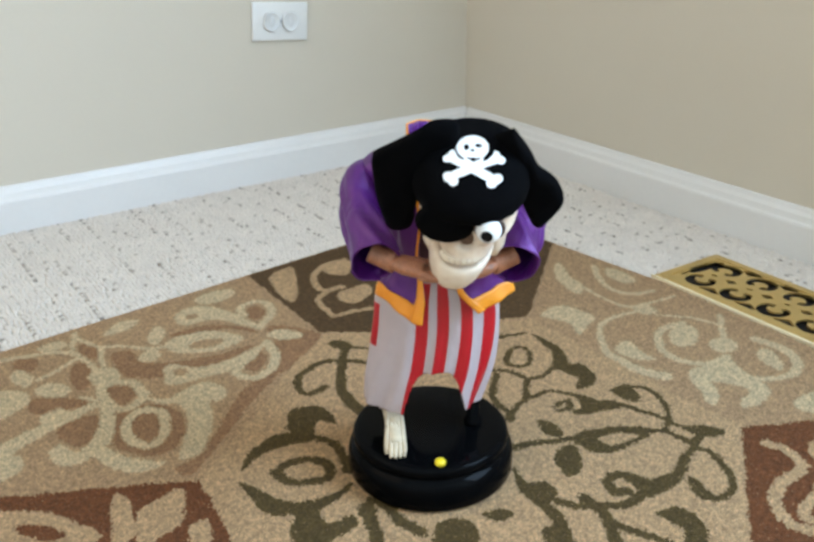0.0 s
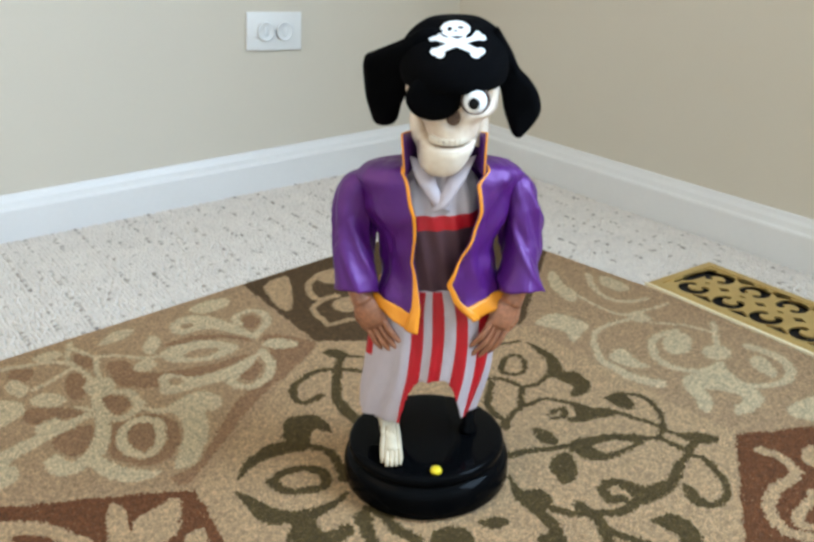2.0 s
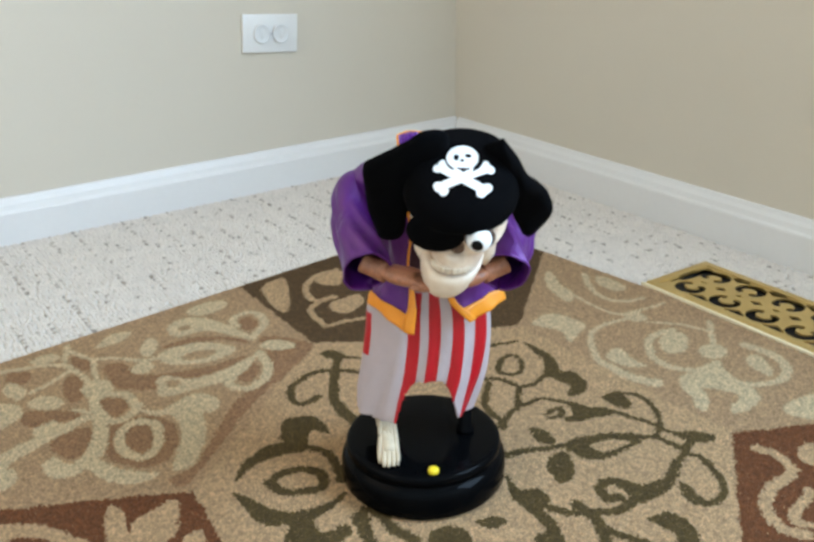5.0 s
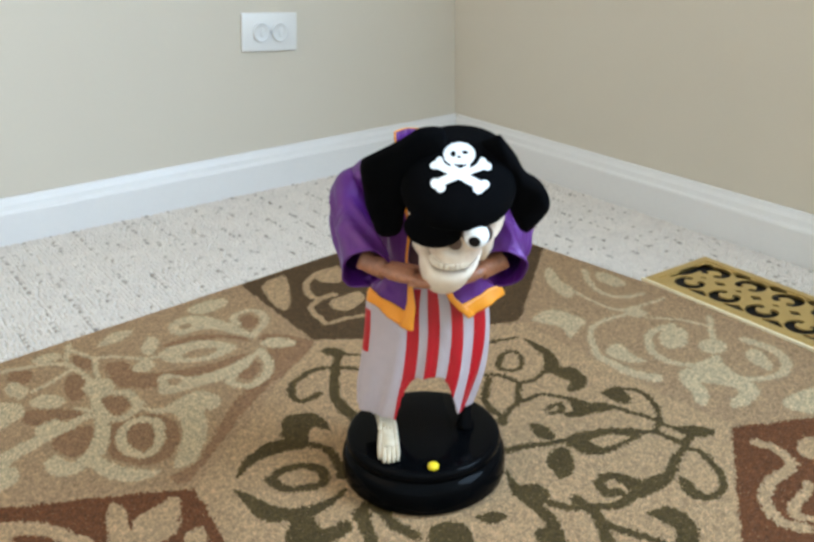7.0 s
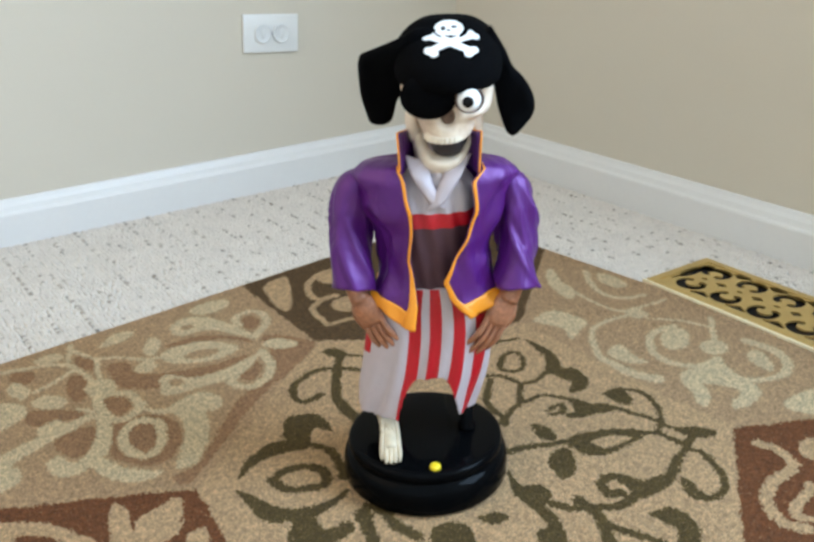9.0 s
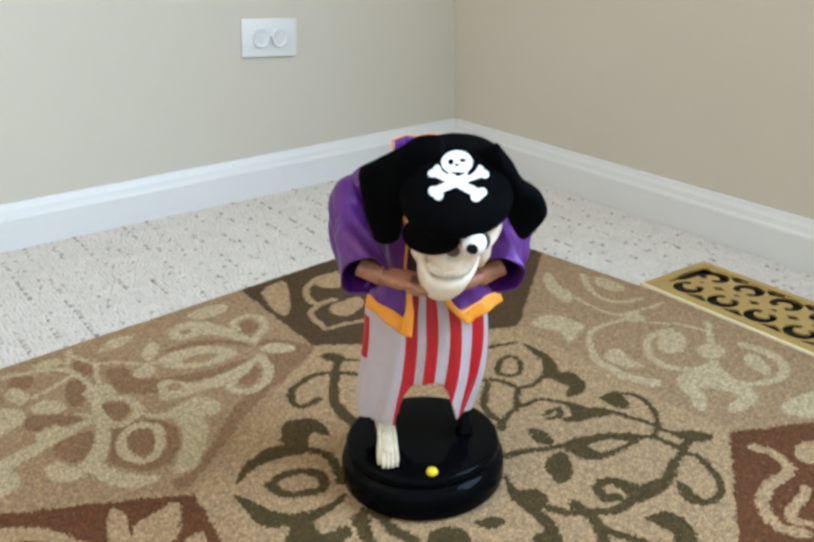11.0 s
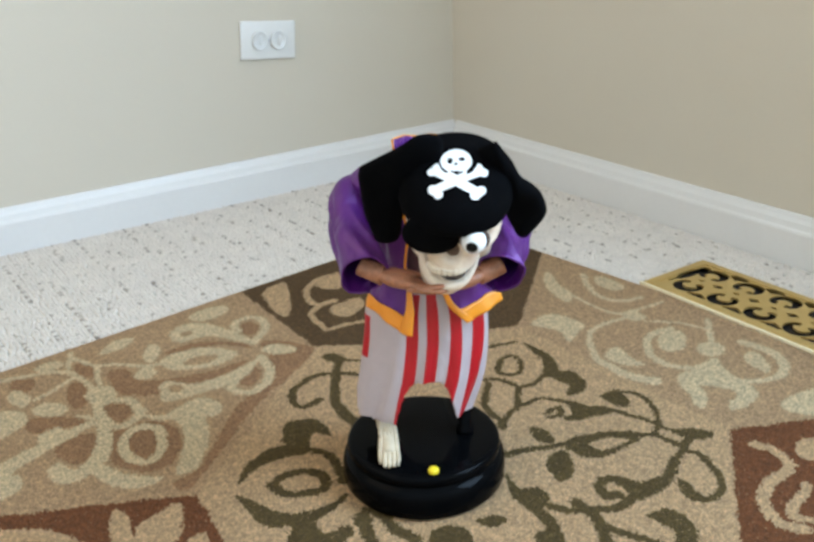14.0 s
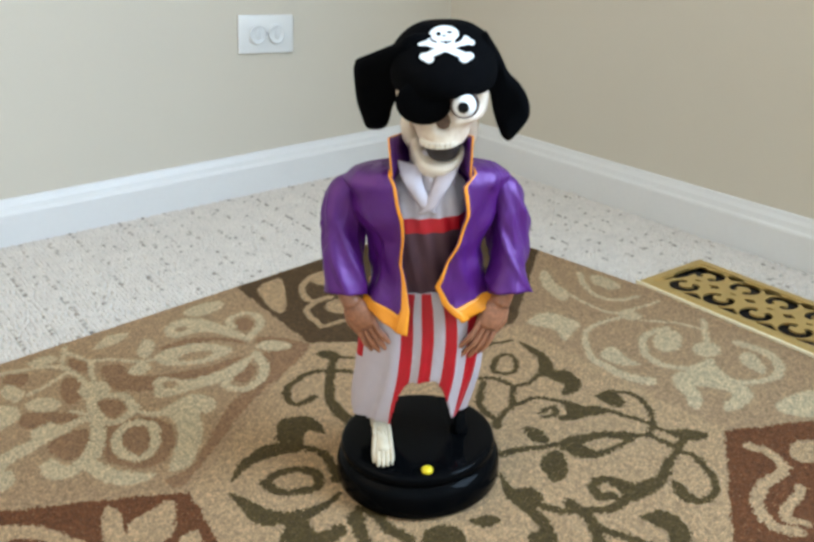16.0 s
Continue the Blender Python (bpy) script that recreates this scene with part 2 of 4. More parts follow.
# ---- wall outlet ----
def wall_outlet():
    root = tagged(new("wall_outlet"), "white duplex outlet mounted sideways with two clear safety caps", "outlet")
    root.matrix_world = pose(-0.4445, -0.001, 0.2995, 0, 4.4, 0)
    part("cover_plate", box(bm_new(), -0.0572, -0.0055, -0.0352, 0.0572, 0, 0.0352, 0.0022), PLASTIC, root)
    for sx in (-0.0195, 0.0195):
        bm = bm_new()
        loft(bm, [[Vector((sx + max(-0.0142, min(0.0142, r * math.cos(a))), y, r * math.sin(a)))
                   for a in [2 * math.pi * i / 40 for i in range(40)]] for r, y in ((0.0172, -0.0055), (0.0172, -0.0075), (0.0162, -0.0082))])
        face = part("receptacle_face", bm, PLASTIC, root)
        bm = bm_new()
        loft(bm, [[Vector((sx + r * math.cos(a) * 0.98, y, r * math.sin(a) * 1.05)) for a in [2 * math.pi * i / 40 for i in range(40)]]
                  for r, y in ((0.0168, -0.0083), (0.0175, -0.0093), (0.0172, -0.0108), (0.0150, -0.0113), (0.0146, -0.0109))])
        part("safety_cap", bm, CAP, root, "translucent round safety cap")
        bm = bm_new()
        box(bm, sx - 0.0035, -0.0128, -0.0085, sx + 0.0035, -0.0107, 0.0085, 0.0012)
        part("cap_grip", bm, CAP, root)
    bm = bm_new()
    bmesh.ops.create_cone(bm, cap_ends=True, segments=16, radius1=0.0034, radius2=0.0028, depth=0.0014,
                          matrix=pose(0, -0.0062, 0, 90))
    part("screw", bm, SCREW, root)


CAP = material("clear_cap", (0.76, 0.77, 0.77), 0.35, 0.03, 40, 0.0)
SCREW = material("painted_screw", (0.55, 0.56, 0.58), 0.4, 0.05)
wall_outlet()


# ---- floor register ----
def floor_register():
    """Brass grille of scrolls; holes are cut cell by cell from a thin plate over a slab coloured as shade."""
    root = tagged(new("floor_register"), "brass scrollwork floor register beside the rug edge", "floor vent")
    W, L = 0.136, 0.300
    root.matrix_world = pose(-0.2650, -0.787, 0.0005, 0, 0, -90.6)
    # local x runs along the long side (away from the corner), y across it towards the wall
    border, step = 0.0155, 0.0008
    bm = bm_new()
    top, lip = 0.0152, 0.0118
    prof = [(0.0, lip), (0.0015, lip + 0.0022), (0.004, top), (border, top), (border, top - 0.003)]
    rings = []
    for d, z in prof:
        rings.append([Vector((d, d, z)), Vector((L - d, d, z)), Vector((L - d, W - d, z)), Vector((d, W - d, z))])
    loft(bm, rings, (False, False))
    loft(bm, [[Vector((0.001, 0.001, z)), Vector((L - 0.001, 0.001, z)), Vector((L - 0.001, W - 0.001, z)), Vector((0.001, W - 0.001, z))] for z in (-0.003, lip + 0.0006)], (False, False))
    part("border", bm, BRASS, root, smooth=False)
    # Paler strip along the near edge: its bright highlight is put into the colour.
    bm = box(bm_new(), -0.0012, -0.0026, lip - 0.0058, L + 0.001, 0.0, lip + 0.0032, 0.0008)
    part("bright_edge", bm, BRASS_HIGHLIGHT, root, "polished brass edge strip with its highlight in the colour")
    # Near-black slab; the shade below the grille is put into its colour.
    part("duct", box(bm_new(), border * 0.6, border * 0.6, -0.0035, L - border * 0.6, W - border * 0.6, 0.004), DUCT_SHADE, root, smooth=False)

    nx, ny = int((L - 2 * border) / step), int((W - 2 * border) / step)
    x = (np.arange(nx) + 0.5) * step
    y = (np.arange(ny) + 0.5) * step
    X, Y = np.meshgrid(x, y, indexing="ij")
    hole = np.zeros_like(X, bool)
    wide, cell = ny * step, 0.0590

    def arc(cx, cy, r, a0, a1, w0, w1):
        """A crescent hole: part of a ring whose width swells from w0 to w1."""
        nonlocal hole
        dx, dy = X - cx, Y - cy
        rr, t = np.hypot(dx, dy), (np.degrees(np.arctan2(dy, dx)) - a0) % 360
        s = np.clip(t / (a1 - a0), 0, 1)
        hole |= (t <= a1 - a0) & (np.abs(rr - r) < (w0 + (w1 - w0) * np.sin(np.pi * s)) / 2)

    def dot(cx, cy, r, sx=1.0, sy=1.0, diamond=False):
        nonlocal hole
        a, b = np.abs(X - cx) / sx, np.abs(Y - cy) / sy
        hole |= (a + b if diamond else np.hypot(a, b)) < r

    for k in range(5):
        cx = 0.036 + k * cell
        for row, cy in enumerate((wide * 0.255, wide * 0.745)):
            a0, a1 = (140, 400) if row == 0 else (320, 580)
            arc(cx, cy, 0.0160, a0, a1, 0.0062, 0.0160)
            for tail in (a0, a1):
                dot(cx + 0.0128 * math.cos(radians(tail)), cy + 0.0128 * math.sin(radians(tail)), 0.0050)
            edge = 0.0050 if row == 0 else wide - 0.0050
            dot(cx + cell * 0.5, edge, 0.0150, 1.15, 0.72, True)
        dot(cx + cell * 0.5, wide / 2, 0.0075, 1.3, 0.9, True)
        dot(cx + 0.001, wide / 2, 0.0042, 1.5, 0.8, True)
    dot(0.0085, wide * 0.58, 0.0150, 0.62, 1.9)
    dot(0.0120, wide * 0.86, 0.0100, 0.9, 1.0)
    dot(0.0060, wide * 0.25, 0.0060, 0.5, 1.6)
    me_v, me_f, index = [], [], {}

    def vid(i, j, up):
        key = (i, j, up)
        if key not in index:
            index[key] = len(me_v)
            me_v.append((border + i * step, border + j * step, top - (0.0012 if up else 0.0035)))
        return index[key]
    solid = ~hole
    for i in range(nx):
        for j in range(ny):
            if not solid[i, j]:
                continue
            me_f.append((vid(i, j, 1), vid(i + 1, j, 1), vid(i + 1, j + 1, 1), vid(i, j + 1, 1)))
            for di, dj, p, q in ((-1, 0, (i, j + 1), (i, j)), (1, 0, (i + 1, j), (i + 1, j + 1)), (0, -1, (i, j), (i + 1, j)), (0, 1, (i + 1, j + 1), (i, j + 1))):
                u, v = i + di, j + dj
                if 0 <= u < nx and 0 <= v < ny and not solid[u, v]:
                    me_f.append((vid(*p, 1), vid(*p, 0), vid(*q, 0), vid(*q, 1)))
    me = bpy.data.meshes.new("grille")
    me.from_pydata(me_v, [], me_f)
    me.materials.append(BRASS)
    g = new("grille", me)
    g.parent = root
    tagged(g, label="pierced brass scroll grille over a near-black shade slab")


floor_register()


# ---- the animated skeleton toy: local x to its left hand, -y ahead, z up from the rug ----
toy = tagged(new("animated_toy"), "headless-gag skeleton pirate toy in purple satin jacket on round black base", "toy")
toy.matrix_world = pose(-0.7855, -0.9678, 0.0118, 0, 0, -35.08) @ Matrix.Scale(1.034, 4)
TOP = 0.0425

bm = bm_new()
revolve(bm, [(0.0700, 0.0), (0.0752, 0.0012), (0.0768, 0.004), (0.0770, 0.0160), (0.0764, 0.0220), (0.0748, 0.0262), (0.0722, 0.0288), (0.0706, 0.0300),
             (0.0702, 0.0314), (0.0712, 0.0328), (0.0720, 0.0352), (0.0718, 0.0386), (0.0708, 0.0408), (0.0690, 0.0420), (0.0660, TOP), (0.030, TOP + 0.0004)], 96)
part("base", bm, BLACK_GLOSS, toy, "glossy black round plastic base")
bm = bm_new()
revolve(bm, [(0.0050, TOP - 0.001), (0.0050, TOP + 0.0022), (0.0043, TOP + 0.0036), (0.0025, TOP + 0.0044)], 24, (0.0082, -0.0618))
part("button", bm, YELLOW, toy, "round yellow push button")


def trousers():
    """Striped breeches: a seat that splits into two legs; stripes run down the cloth."""
    bm = bm_new()
    n = 288
    outline = spline([(0.196, -0.036, 0.048), (0.178, -0.047, 0.0585), (0.15, -0.0500, 0.0605), (0.118, -0.0545, 0.0575), (0.095, -0.0590, 0.0520), (0.074, -0.0610, 0.0455)], 10)
    zs = np.array([o[0] for o in outline])[::-1]
    xl = np.array([o[1] for o in outline])[::-1]
    xr = np.array([o[2] for o in outline])[::-1]

    def at(z):
        return float(np.interp(z, zs, xl)), float(np.interp(z, zs, xr))

    def stripe(x, z):
        a, b = at(z)
        s = 2 * (x - a) / (b - a) - 1
        return 1 if any(lo < s < hi for lo, hi in ((-1.1, -0.90), (-0.33, -0.13), (-0.01, 0.19), (0.37, 0.56), (0.73, 0.92))) else 0

    def fold(p, c, k):
        a = math.atan2(p.y - c[1], p.x - c[0])
        d = Vector((p.x - c[0], p.y - c[1], 0)).normalized()
        return p + d * k * (math.sin(a * 9 + p.z * 22) * 0.6 + math.sin(a * 17 - p.z * 30) * 0.4)

    rings = []
    for z in np.linspace(0.198, 0.073, 112):
        a, b = at(z)
        c = ((a + b) / 2, 0.002, z)
        k = 0.0030 * (0.198 - z) / 0.125
        rings.append([fold(p, c, k) for p in ring(c, (b - a) / 2, 0.030 + 0.003 * (0.198 - z) / 0.125, n, 2.3)])
    faces = loft(bm, rings, (True, False))
    # each stripe keeps to its own columns of the cloth, from waist to hem
    mid = rings[48]
    tone = [stripe((mid[k].x + mid[(k + 1) % n].x) / 2, mid[k].z) for k in range(n)]
    for k, f in enumerate(faces):
        edge = mid[k % n].x < -0.044 and not 0.132 < f.calc_center_median().z < 0.172
        f.material_index = 0 if edge else tone[k % n]

    def arched(c):
        """Whether a point lies in the arch between the two legs."""
        f = (0.1140 - c.z) / 0.0410
        return f > 0 and 0.007 - 0.031 * f ** 0.28 < c.x < 0.007 + 0.024 * f ** 0.28

    gone = [f for f in faces if arched(f.calc_center_median()) or (f.calc_center_median().x < -0.046 and f.calc_center_median().z < 0.0755)]
    bmesh.ops.delete(bm, geom=gone, context="FACES")
    bmesh.ops.recalc_face_normals(bm, faces=bm.faces)
    ob = part("trousers", bm, [WHITE_CLOTH, RED], toy, "red and white striped satin breeches")
    mod = ob.modifiers.new("cloth", "SOLIDIFY")
    mod.thickness = 0.0008


trousers()


def bone_leg():
    bm = bm_new()
    tube(bm, spline([(-0.036, 0.004, 0.095), (-0.0355, 0.006, 0.075), (-0.035, 0.006, 0.058), (-0.0350, 0.004, 0.050)], 4), [0.0065] * 5 + [0.0058] * 4 + [0.0068] * 4, 14)
    tube(bm, [(-0.0395, 0.001, 0.090), (-0.0395, 0.002, 0.056)], [0.004, 0.0045], 10)
    part("leg_bone", bm, FOOT, toy)
    bm = bm_new()
    # heel, instep and five toes
    tube(bm, spline([(-0.0355, 0.011, TOP + 0.008), (-0.0352, 0.003, TOP + 0.021), (-0.0340, -0.010, TOP + 0.0215), (-0.0320, -0.026, TOP + 0.0140), (-0.0305, -0.044, TOP + 0.0075)], 4),
         [0.006, 0.0085, 0.0098, 0.0100, 0.0098, 0.0098, 0.0096, 0.0092, 0.0090, 0.0088, 0.0085, 0.0085, 0.008, 0.008, 0.0078, 0.0072, 0.0066], 18, flat=1.0)
    for v in bm.verts:
        v.co.z = TOP + 0.0008 + max(0, (v.co.z - TOP)) * 0.82
    part("foot", bm, FOOT, toy, "pale bony bare foot")
    for i in range(5):
        x = -0.0385 + i * 0.0040
        y = -0.0562 - 0.0018 * math.sin(i * 0.9) + (0.004 if i == 0 else 0)
        bm = bm_new()
        tube(bm, spline([(-0.0385 + i * 0.0026, -0.010, TOP + 0.0235), (-0.0385 + i * 0.0034, -0.030, TOP + 0.0150), (x, y, TOP + 0.0030)], 5),
             [0.0022, 0.0023, 0.0024, 0.0024, 0.0024, 0.0023, 0.0024, 0.0025, 0.0026, 0.0024, 0.0015], 10)
        part("toe", bm, FOOT, toy)
    bm = bm_new()
    revolve(bm, [(0.0085, TOP - 0.001), (0.0085, TOP + 0.004), (0.006, TOP + 0.008), (0.0058, 0.098)], 20, (0.0395, 0.002))
    part("peg_leg", bm, BLACK_GLOSS, toy, "black peg leg")


bone_leg()


def torso():
    bm = bm_new()
    rows = spline([(0.186, 0.004, 0.036, 0.027), (0.205, 0.004, 0.034, 0.026), (0.232, 0.005, 0.036, 0.028), (0.262, 0.008, 0.038, 0.029), (0.284, 0.010, 0.036, 0.024),
                   (0.300, 0.014, 0.020, 0.017), (0.318, 0.016, 0.013, 0.013)], 22)
    faces = loft(bm, [[p + Vector((0, -0.0016 * math.sin(p.x * 420 + p.z * 90), 0)) for p in ring((cx, 0.0, z), rx, ry, 64, 2.3)] for z, cx, rx, ry in rows])
    for f in faces:
        c = f.calc_center_median()
        z = c.z
        f.material_index = 0 if z > 0.2655 else 1 if z > 0.2535 else 2
    bmesh.ops.recalc_face_normals(bm, faces=bm.faces)
    part("shirt", bm, [WHITE_CLOTH, RED, MAUVE], toy, "white, red and mauve striped shirt")
    # crossed white neckcloth
    for sx, d in ((1, 0.0005), (-1, 0.0022)):
        bm = bm_new()
        pts = spline([(0.015 + sx * 0.017, -0.012, 0.308), (0.013 + sx * 0.012, -0.024, 0.294), (0.0125 - sx * 0.001, -0.031 + d, 0.272)], 6)
        loft(bm, [[Vector((p[0] + w * 0.010 * (1 - 0.35 * i / 12), p[1] - 0.002 * math.cos(w * 1.5), p[2] + sx * w * 0.003)) for w in np.linspace(-1, 1, 9)]
                  for i, p in enumerate(pts)], (False, False), closed=False)
        ob = part("neckcloth", bm, WHITE_CLOTH, toy, "folded white neckcloth")
        ob.modifiers.new("cloth", "SOLIDIFY").thickness = 0.0012


torso()


# ---- jacket: an open satin shell whose front edges leave the shirt bare ----
def jacket_row(v):
    """Centre x, half width, depth ahead, depth behind, left and right front edges and height of the jacket at v from neck (0) to hem (1)."""
    table = [(0.00, 0.0155, 0.0335, 0.025, 0.020, -0.0150, 0.0462, 0.3050), (0.07, 0.0110, 0.0580, 0.029, 0.026, -0.0150, 0.0475, 0.3012),
             (0.16, 0.0100, 0.0680, 0.033, 0.029, -0.0110, 0.0385, 0.2930), (0.30, 0.0110, 0.0590, 0.036, 0.030, -0.0062, 0.0400, 0.2690),
             (0.45, 0.0120, 0.0490, 0.037, 0.031, -0.0072, 0.0350, 0.2490), (0.60, 0.0125, 0.0455, 0.037, 0.031, -0.0098, 0.0255, 0.2300),
             (0.74, 0.0120, 0.0460, 0.038, 0.032, -0.0065, 0.0178, 0.2130), (0.86, 0.0110, 0.0495, 0.040, 0.033, -0.0035, 0.0235, 0.1990),
             (1.00, 0.0105, 0.0530, 0.042, 0.034, -0.0050, 0.0370, 0.1850)]
    t = np.array(table)
    return [float(np.interp(v, t[:, 0], t[:, i])) for i in range(1, 8)]


def jacket_point(u, v, lift=0.0):
    """u runs from the edge on +x round the back to the edge on -x."""
    cx, rx, front, back, el, er, z = jacket_row(v)
    a0 = -math.acos(max(-1, min(1, (er - cx) / rx)))
    a1 = 2 * math.pi - math.acos(max(-1, min(1, (el - cx) / rx)))
    a = a0 + (a1 - a0) * u
    ca, sa = math.cos(a), math.sin(a)
    k = (abs(ca) ** 2.3 + abs(sa) ** 2.3) ** (-1 / 2.3)
    fold = 0.0045 * (noise.noise(Vector((ca * 2.2, sa * 2.2 + v * 1.2, v * 2.4))) * min(1, v * 3)) + 0.0012 * math.sin(a * 7 + v * 9) * v + 0.0009 * math.sin(a * 15 - v * 14) * v + 0.0011 * math.sin(v * 21 + a * 2.0) * (1 - abs(2 * v - 1))
    q = Vector((ca * 1.6 + v * 1.1, sa * 1.6 - v * 0.8, v * 3.2 + 4))
    fold += 0.0028 * max(-0.5, 0.7 - 3.2 * abs(noise.noise(q))) * min(1, v * 5) * (1 - 0.6 * v)
    r = 1 + (lift + fold) / 0.045
    dip = v ** 3 * (0.0165 * math.exp(-((u - 1) / 0.085) ** 2) + 0.0085 * math.exp(-(u / 0.085) ** 2))
    return Vector((cx + rx * k * ca * r, (front if sa < 0 else back) * k * sa * r, z - dip))


def shell_strip(bm, us, vs, lift, mi=0):
    return loft(bm, [[jacket_point(u, v, lift) for u in us] for v in vs], (False, False), mi, closed=False)


def jacket():
    bm = bm_new()
    shell_strip(bm, np.linspace(0, 1, 120), np.linspace(0, 1, 50), 0.0)
    ob = part("jacket", bm, PURPLE, toy, "shiny purple satin jacket hanging open")
    ob.modifiers.new("cloth", "SOLIDIFY").thickness = 0.0011
    # orange binding along the hem and both front edges
    bm = bm_new()
    shell_strip(bm, np.linspace(0, 1, 120), np.linspace(0.90, 1.008, 6), 0.0016)
    trim = part("hem_binding", bm, ORANGE, toy, "orange satin hem binding")
    trim.modifiers.new("cloth", "SOLIDIFY").thickness = 0.0008
    for side in (0, 1):
        bm = bm_new()
        rows = []
        for v in np.linspace(0.02, 1.006, 60):
            w = 0.0055 + 0.030 * max(0, (v - 0.62) / 0.38) ** 1.2 if side else 0.0055 + 0.020 * max(0, (v - 0.6) / 0.4)
            span = np.linspace(-0.002, w, 4) if side == 0 else np.linspace(1 - w, 1.002, 4)
            rows.append([jacket_point(u, v, 0.0022) for u in span])
        loft(bm, rows, (False, False), closed=False)
        trim = part("front_binding", bm, ORANGE, toy, "orange piping on the jacket front")
        trim.modifiers.new("cloth", "SOLIDIFY").thickness = 0.0010
    # standing collar, open ahead
    bm, edge = bm_new(), bm_new()
    rows, top = [], []
    half = [(0.0, 0.021), (0.0155, 0.019), (0.0235, 0.008), (0.0265, -0.008), (0.0315, -0.0265)]
    plan = [Vector((0.0155 + q[0], q[1], 0)) for q in spline([(-x, y) for x, y in half[:0:-1]] + half, 8)]
    for p in plan:
        ahead = max(0.0, min(1.0, (0.021 - p.y) / 0.0475))
        flare = Vector((p.x - 0.0155, 0, 0)) * 0.05
        foot, tall = 0.3015 - 0.0035 * ahead, 0.022 + 0.013 * ahead
        rows.append([p + flare * h + Vector((0, 0, foot + tall * h + 0.0006 * math.sin(p.x * 300 + h * 4))) for h in np.linspace(0, 1, 7)])
        top.append(rows[-1][-1])
    loft(bm, rows, (False, False), closed=False)
    c = part("collar", bm, PURPLE, toy, "standing purple collar")
    c.modifiers.new("cloth", "SOLIDIFY").thickness = 0.0016
    path = [r for r in rows[0][:-1]] + top + [r for r in rows[-1][:-1]][::-1]
    tube(edge, path, [0.0009] * len(path), 8)
    part("collar_piping", edge, ORANGE, toy, "orange collar piping")


jacket()


# ---- arms: each turns at the shoulder ----
SHOULDER = {-1: Vector((-0.0535, 0.004, 0.2865)), 1: Vector((0.0735, 0.004, 0.2845))}


def arm(side):
    """Sleeve with bony hand; local origin at the shoulder, hanging down. side -1 is the toy's right."""
    s = side
    bm = bm_new()
    path = spline([(-s * 0.012, 0.0, 0.002), (s * 0.0015, 0.0, -0.006), (s * 0.0062, 0.000, -0.022), (s * 0.0068, -0.004, -0.046), (s * 0.0066, -0.014, -0.069), (s * 0.0072, -0.022, -0.0905)], 12)
    radii = [float(np.interp(i, [0, 12, 24, 36, 48, 60], [0.0085, 0.0148, 0.0174, 0.0184, 0.0190, 0.0202])) for i in range(len(path))]
    tube(bm, path, radii, 64, caps=(True, False), side=(0, 1, 0), flat=1.05)
    for v in bm.verts:
        a = math.atan2(v.co.y, v.co.x)
        k = min(1, max(0, -v.co.z / 0.03))
        q = Vector((math.cos(a) * 0.8 + s * 7, math.sin(a) * 0.8, v.co.z * 24 + 1.5 * math.cos(a - s * 0.9)))
        crease = 1 - abs(noise.noise(q)) * 3.0
        d = (0.0044 * max(-0.8, crease) - 0.0018) * k + 0.0016 * noise.noise(q * 2.6) * k
        v.co += Vector((math.cos(a), math.sin(a), 0)) * d
    bmesh.ops.recalc_face_normals(bm, faces=bm.faces)
    sleeve = part("sleeve", bm, PURPLE, toy, "puckered purple satin sleeve")
    sleeve.modifiers.new("cloth", "SOLIDIFY").thickness = 0.0012
    return sleeve


def hand(side):
    """Bony hand; local origin at the wrist, fingers along -z, back of the hand towards -y."""
    s = side
    bm = bm_new()
    tube(bm, spline([(0, 0.001, 0.010), (0, 0, 0.003), (0, 0, -0.008)], 4), [0.0075, 0.0075, 0.0074, 0.0072, 0.0072, 0.0074, 0.0078, 0.0082, 0.0084], 16)
    tube(bm, spline([(0, 0, -0.004), (0, -0.0005, -0.016), (0, 0.0005, -0.029)], 4), [0.0070, 0.0088, 0.0102, 0.0110, 0.0114, 0.0114, 0.0112, 0.0106, 0.0090], 18, flat=0.55)
    ob = part("hand", bm, HAND, toy, "brown bony hand")
    for i in range(4):
        o = (i - 1.5) * 0.0051
        ln = (0.029, 0.035, 0.034, 0.028)[i]
        b0 = Vector((o, 0, -0.025))
        dr = Vector((o * 7, 0.10, -1)).normalized()
        bm = bm_new()
        tube(bm, spline([b0, b0 + dr * ln * 0.5 + Vector((0, -0.0012, 0)), b0 + dr * ln + Vector((0, 0.004, 0))], 4), [0.0026, 0.0028, 0.0024, 0.0023, 0.0027, 0.0024, 0.0021, 0.0020, 0.0012], 10)
        part("finger", bm, HAND, ob)
    bm = bm_new()
    tube(bm, spline([(s * 0.007, 0.001, -0.010), (s * 0.0125, 0.002, -0.019), (s * 0.0125, 0.004, -0.032)], 4), [0.0036, 0.0038, 0.0034, 0.0030, 0.0032, 0.0030, 0.0027, 0.0024, 0.0014], 10)
    part("thumb", bm, HAND, ob)
    for piece in (ob, *ob.children):
        piece.data.transform(Matrix.Scale(1.13, 4))
    return ob


arms = {s: arm(s) for s in (-1, 1)}
palms = {s: hand(s) for s in (-1, 1)}


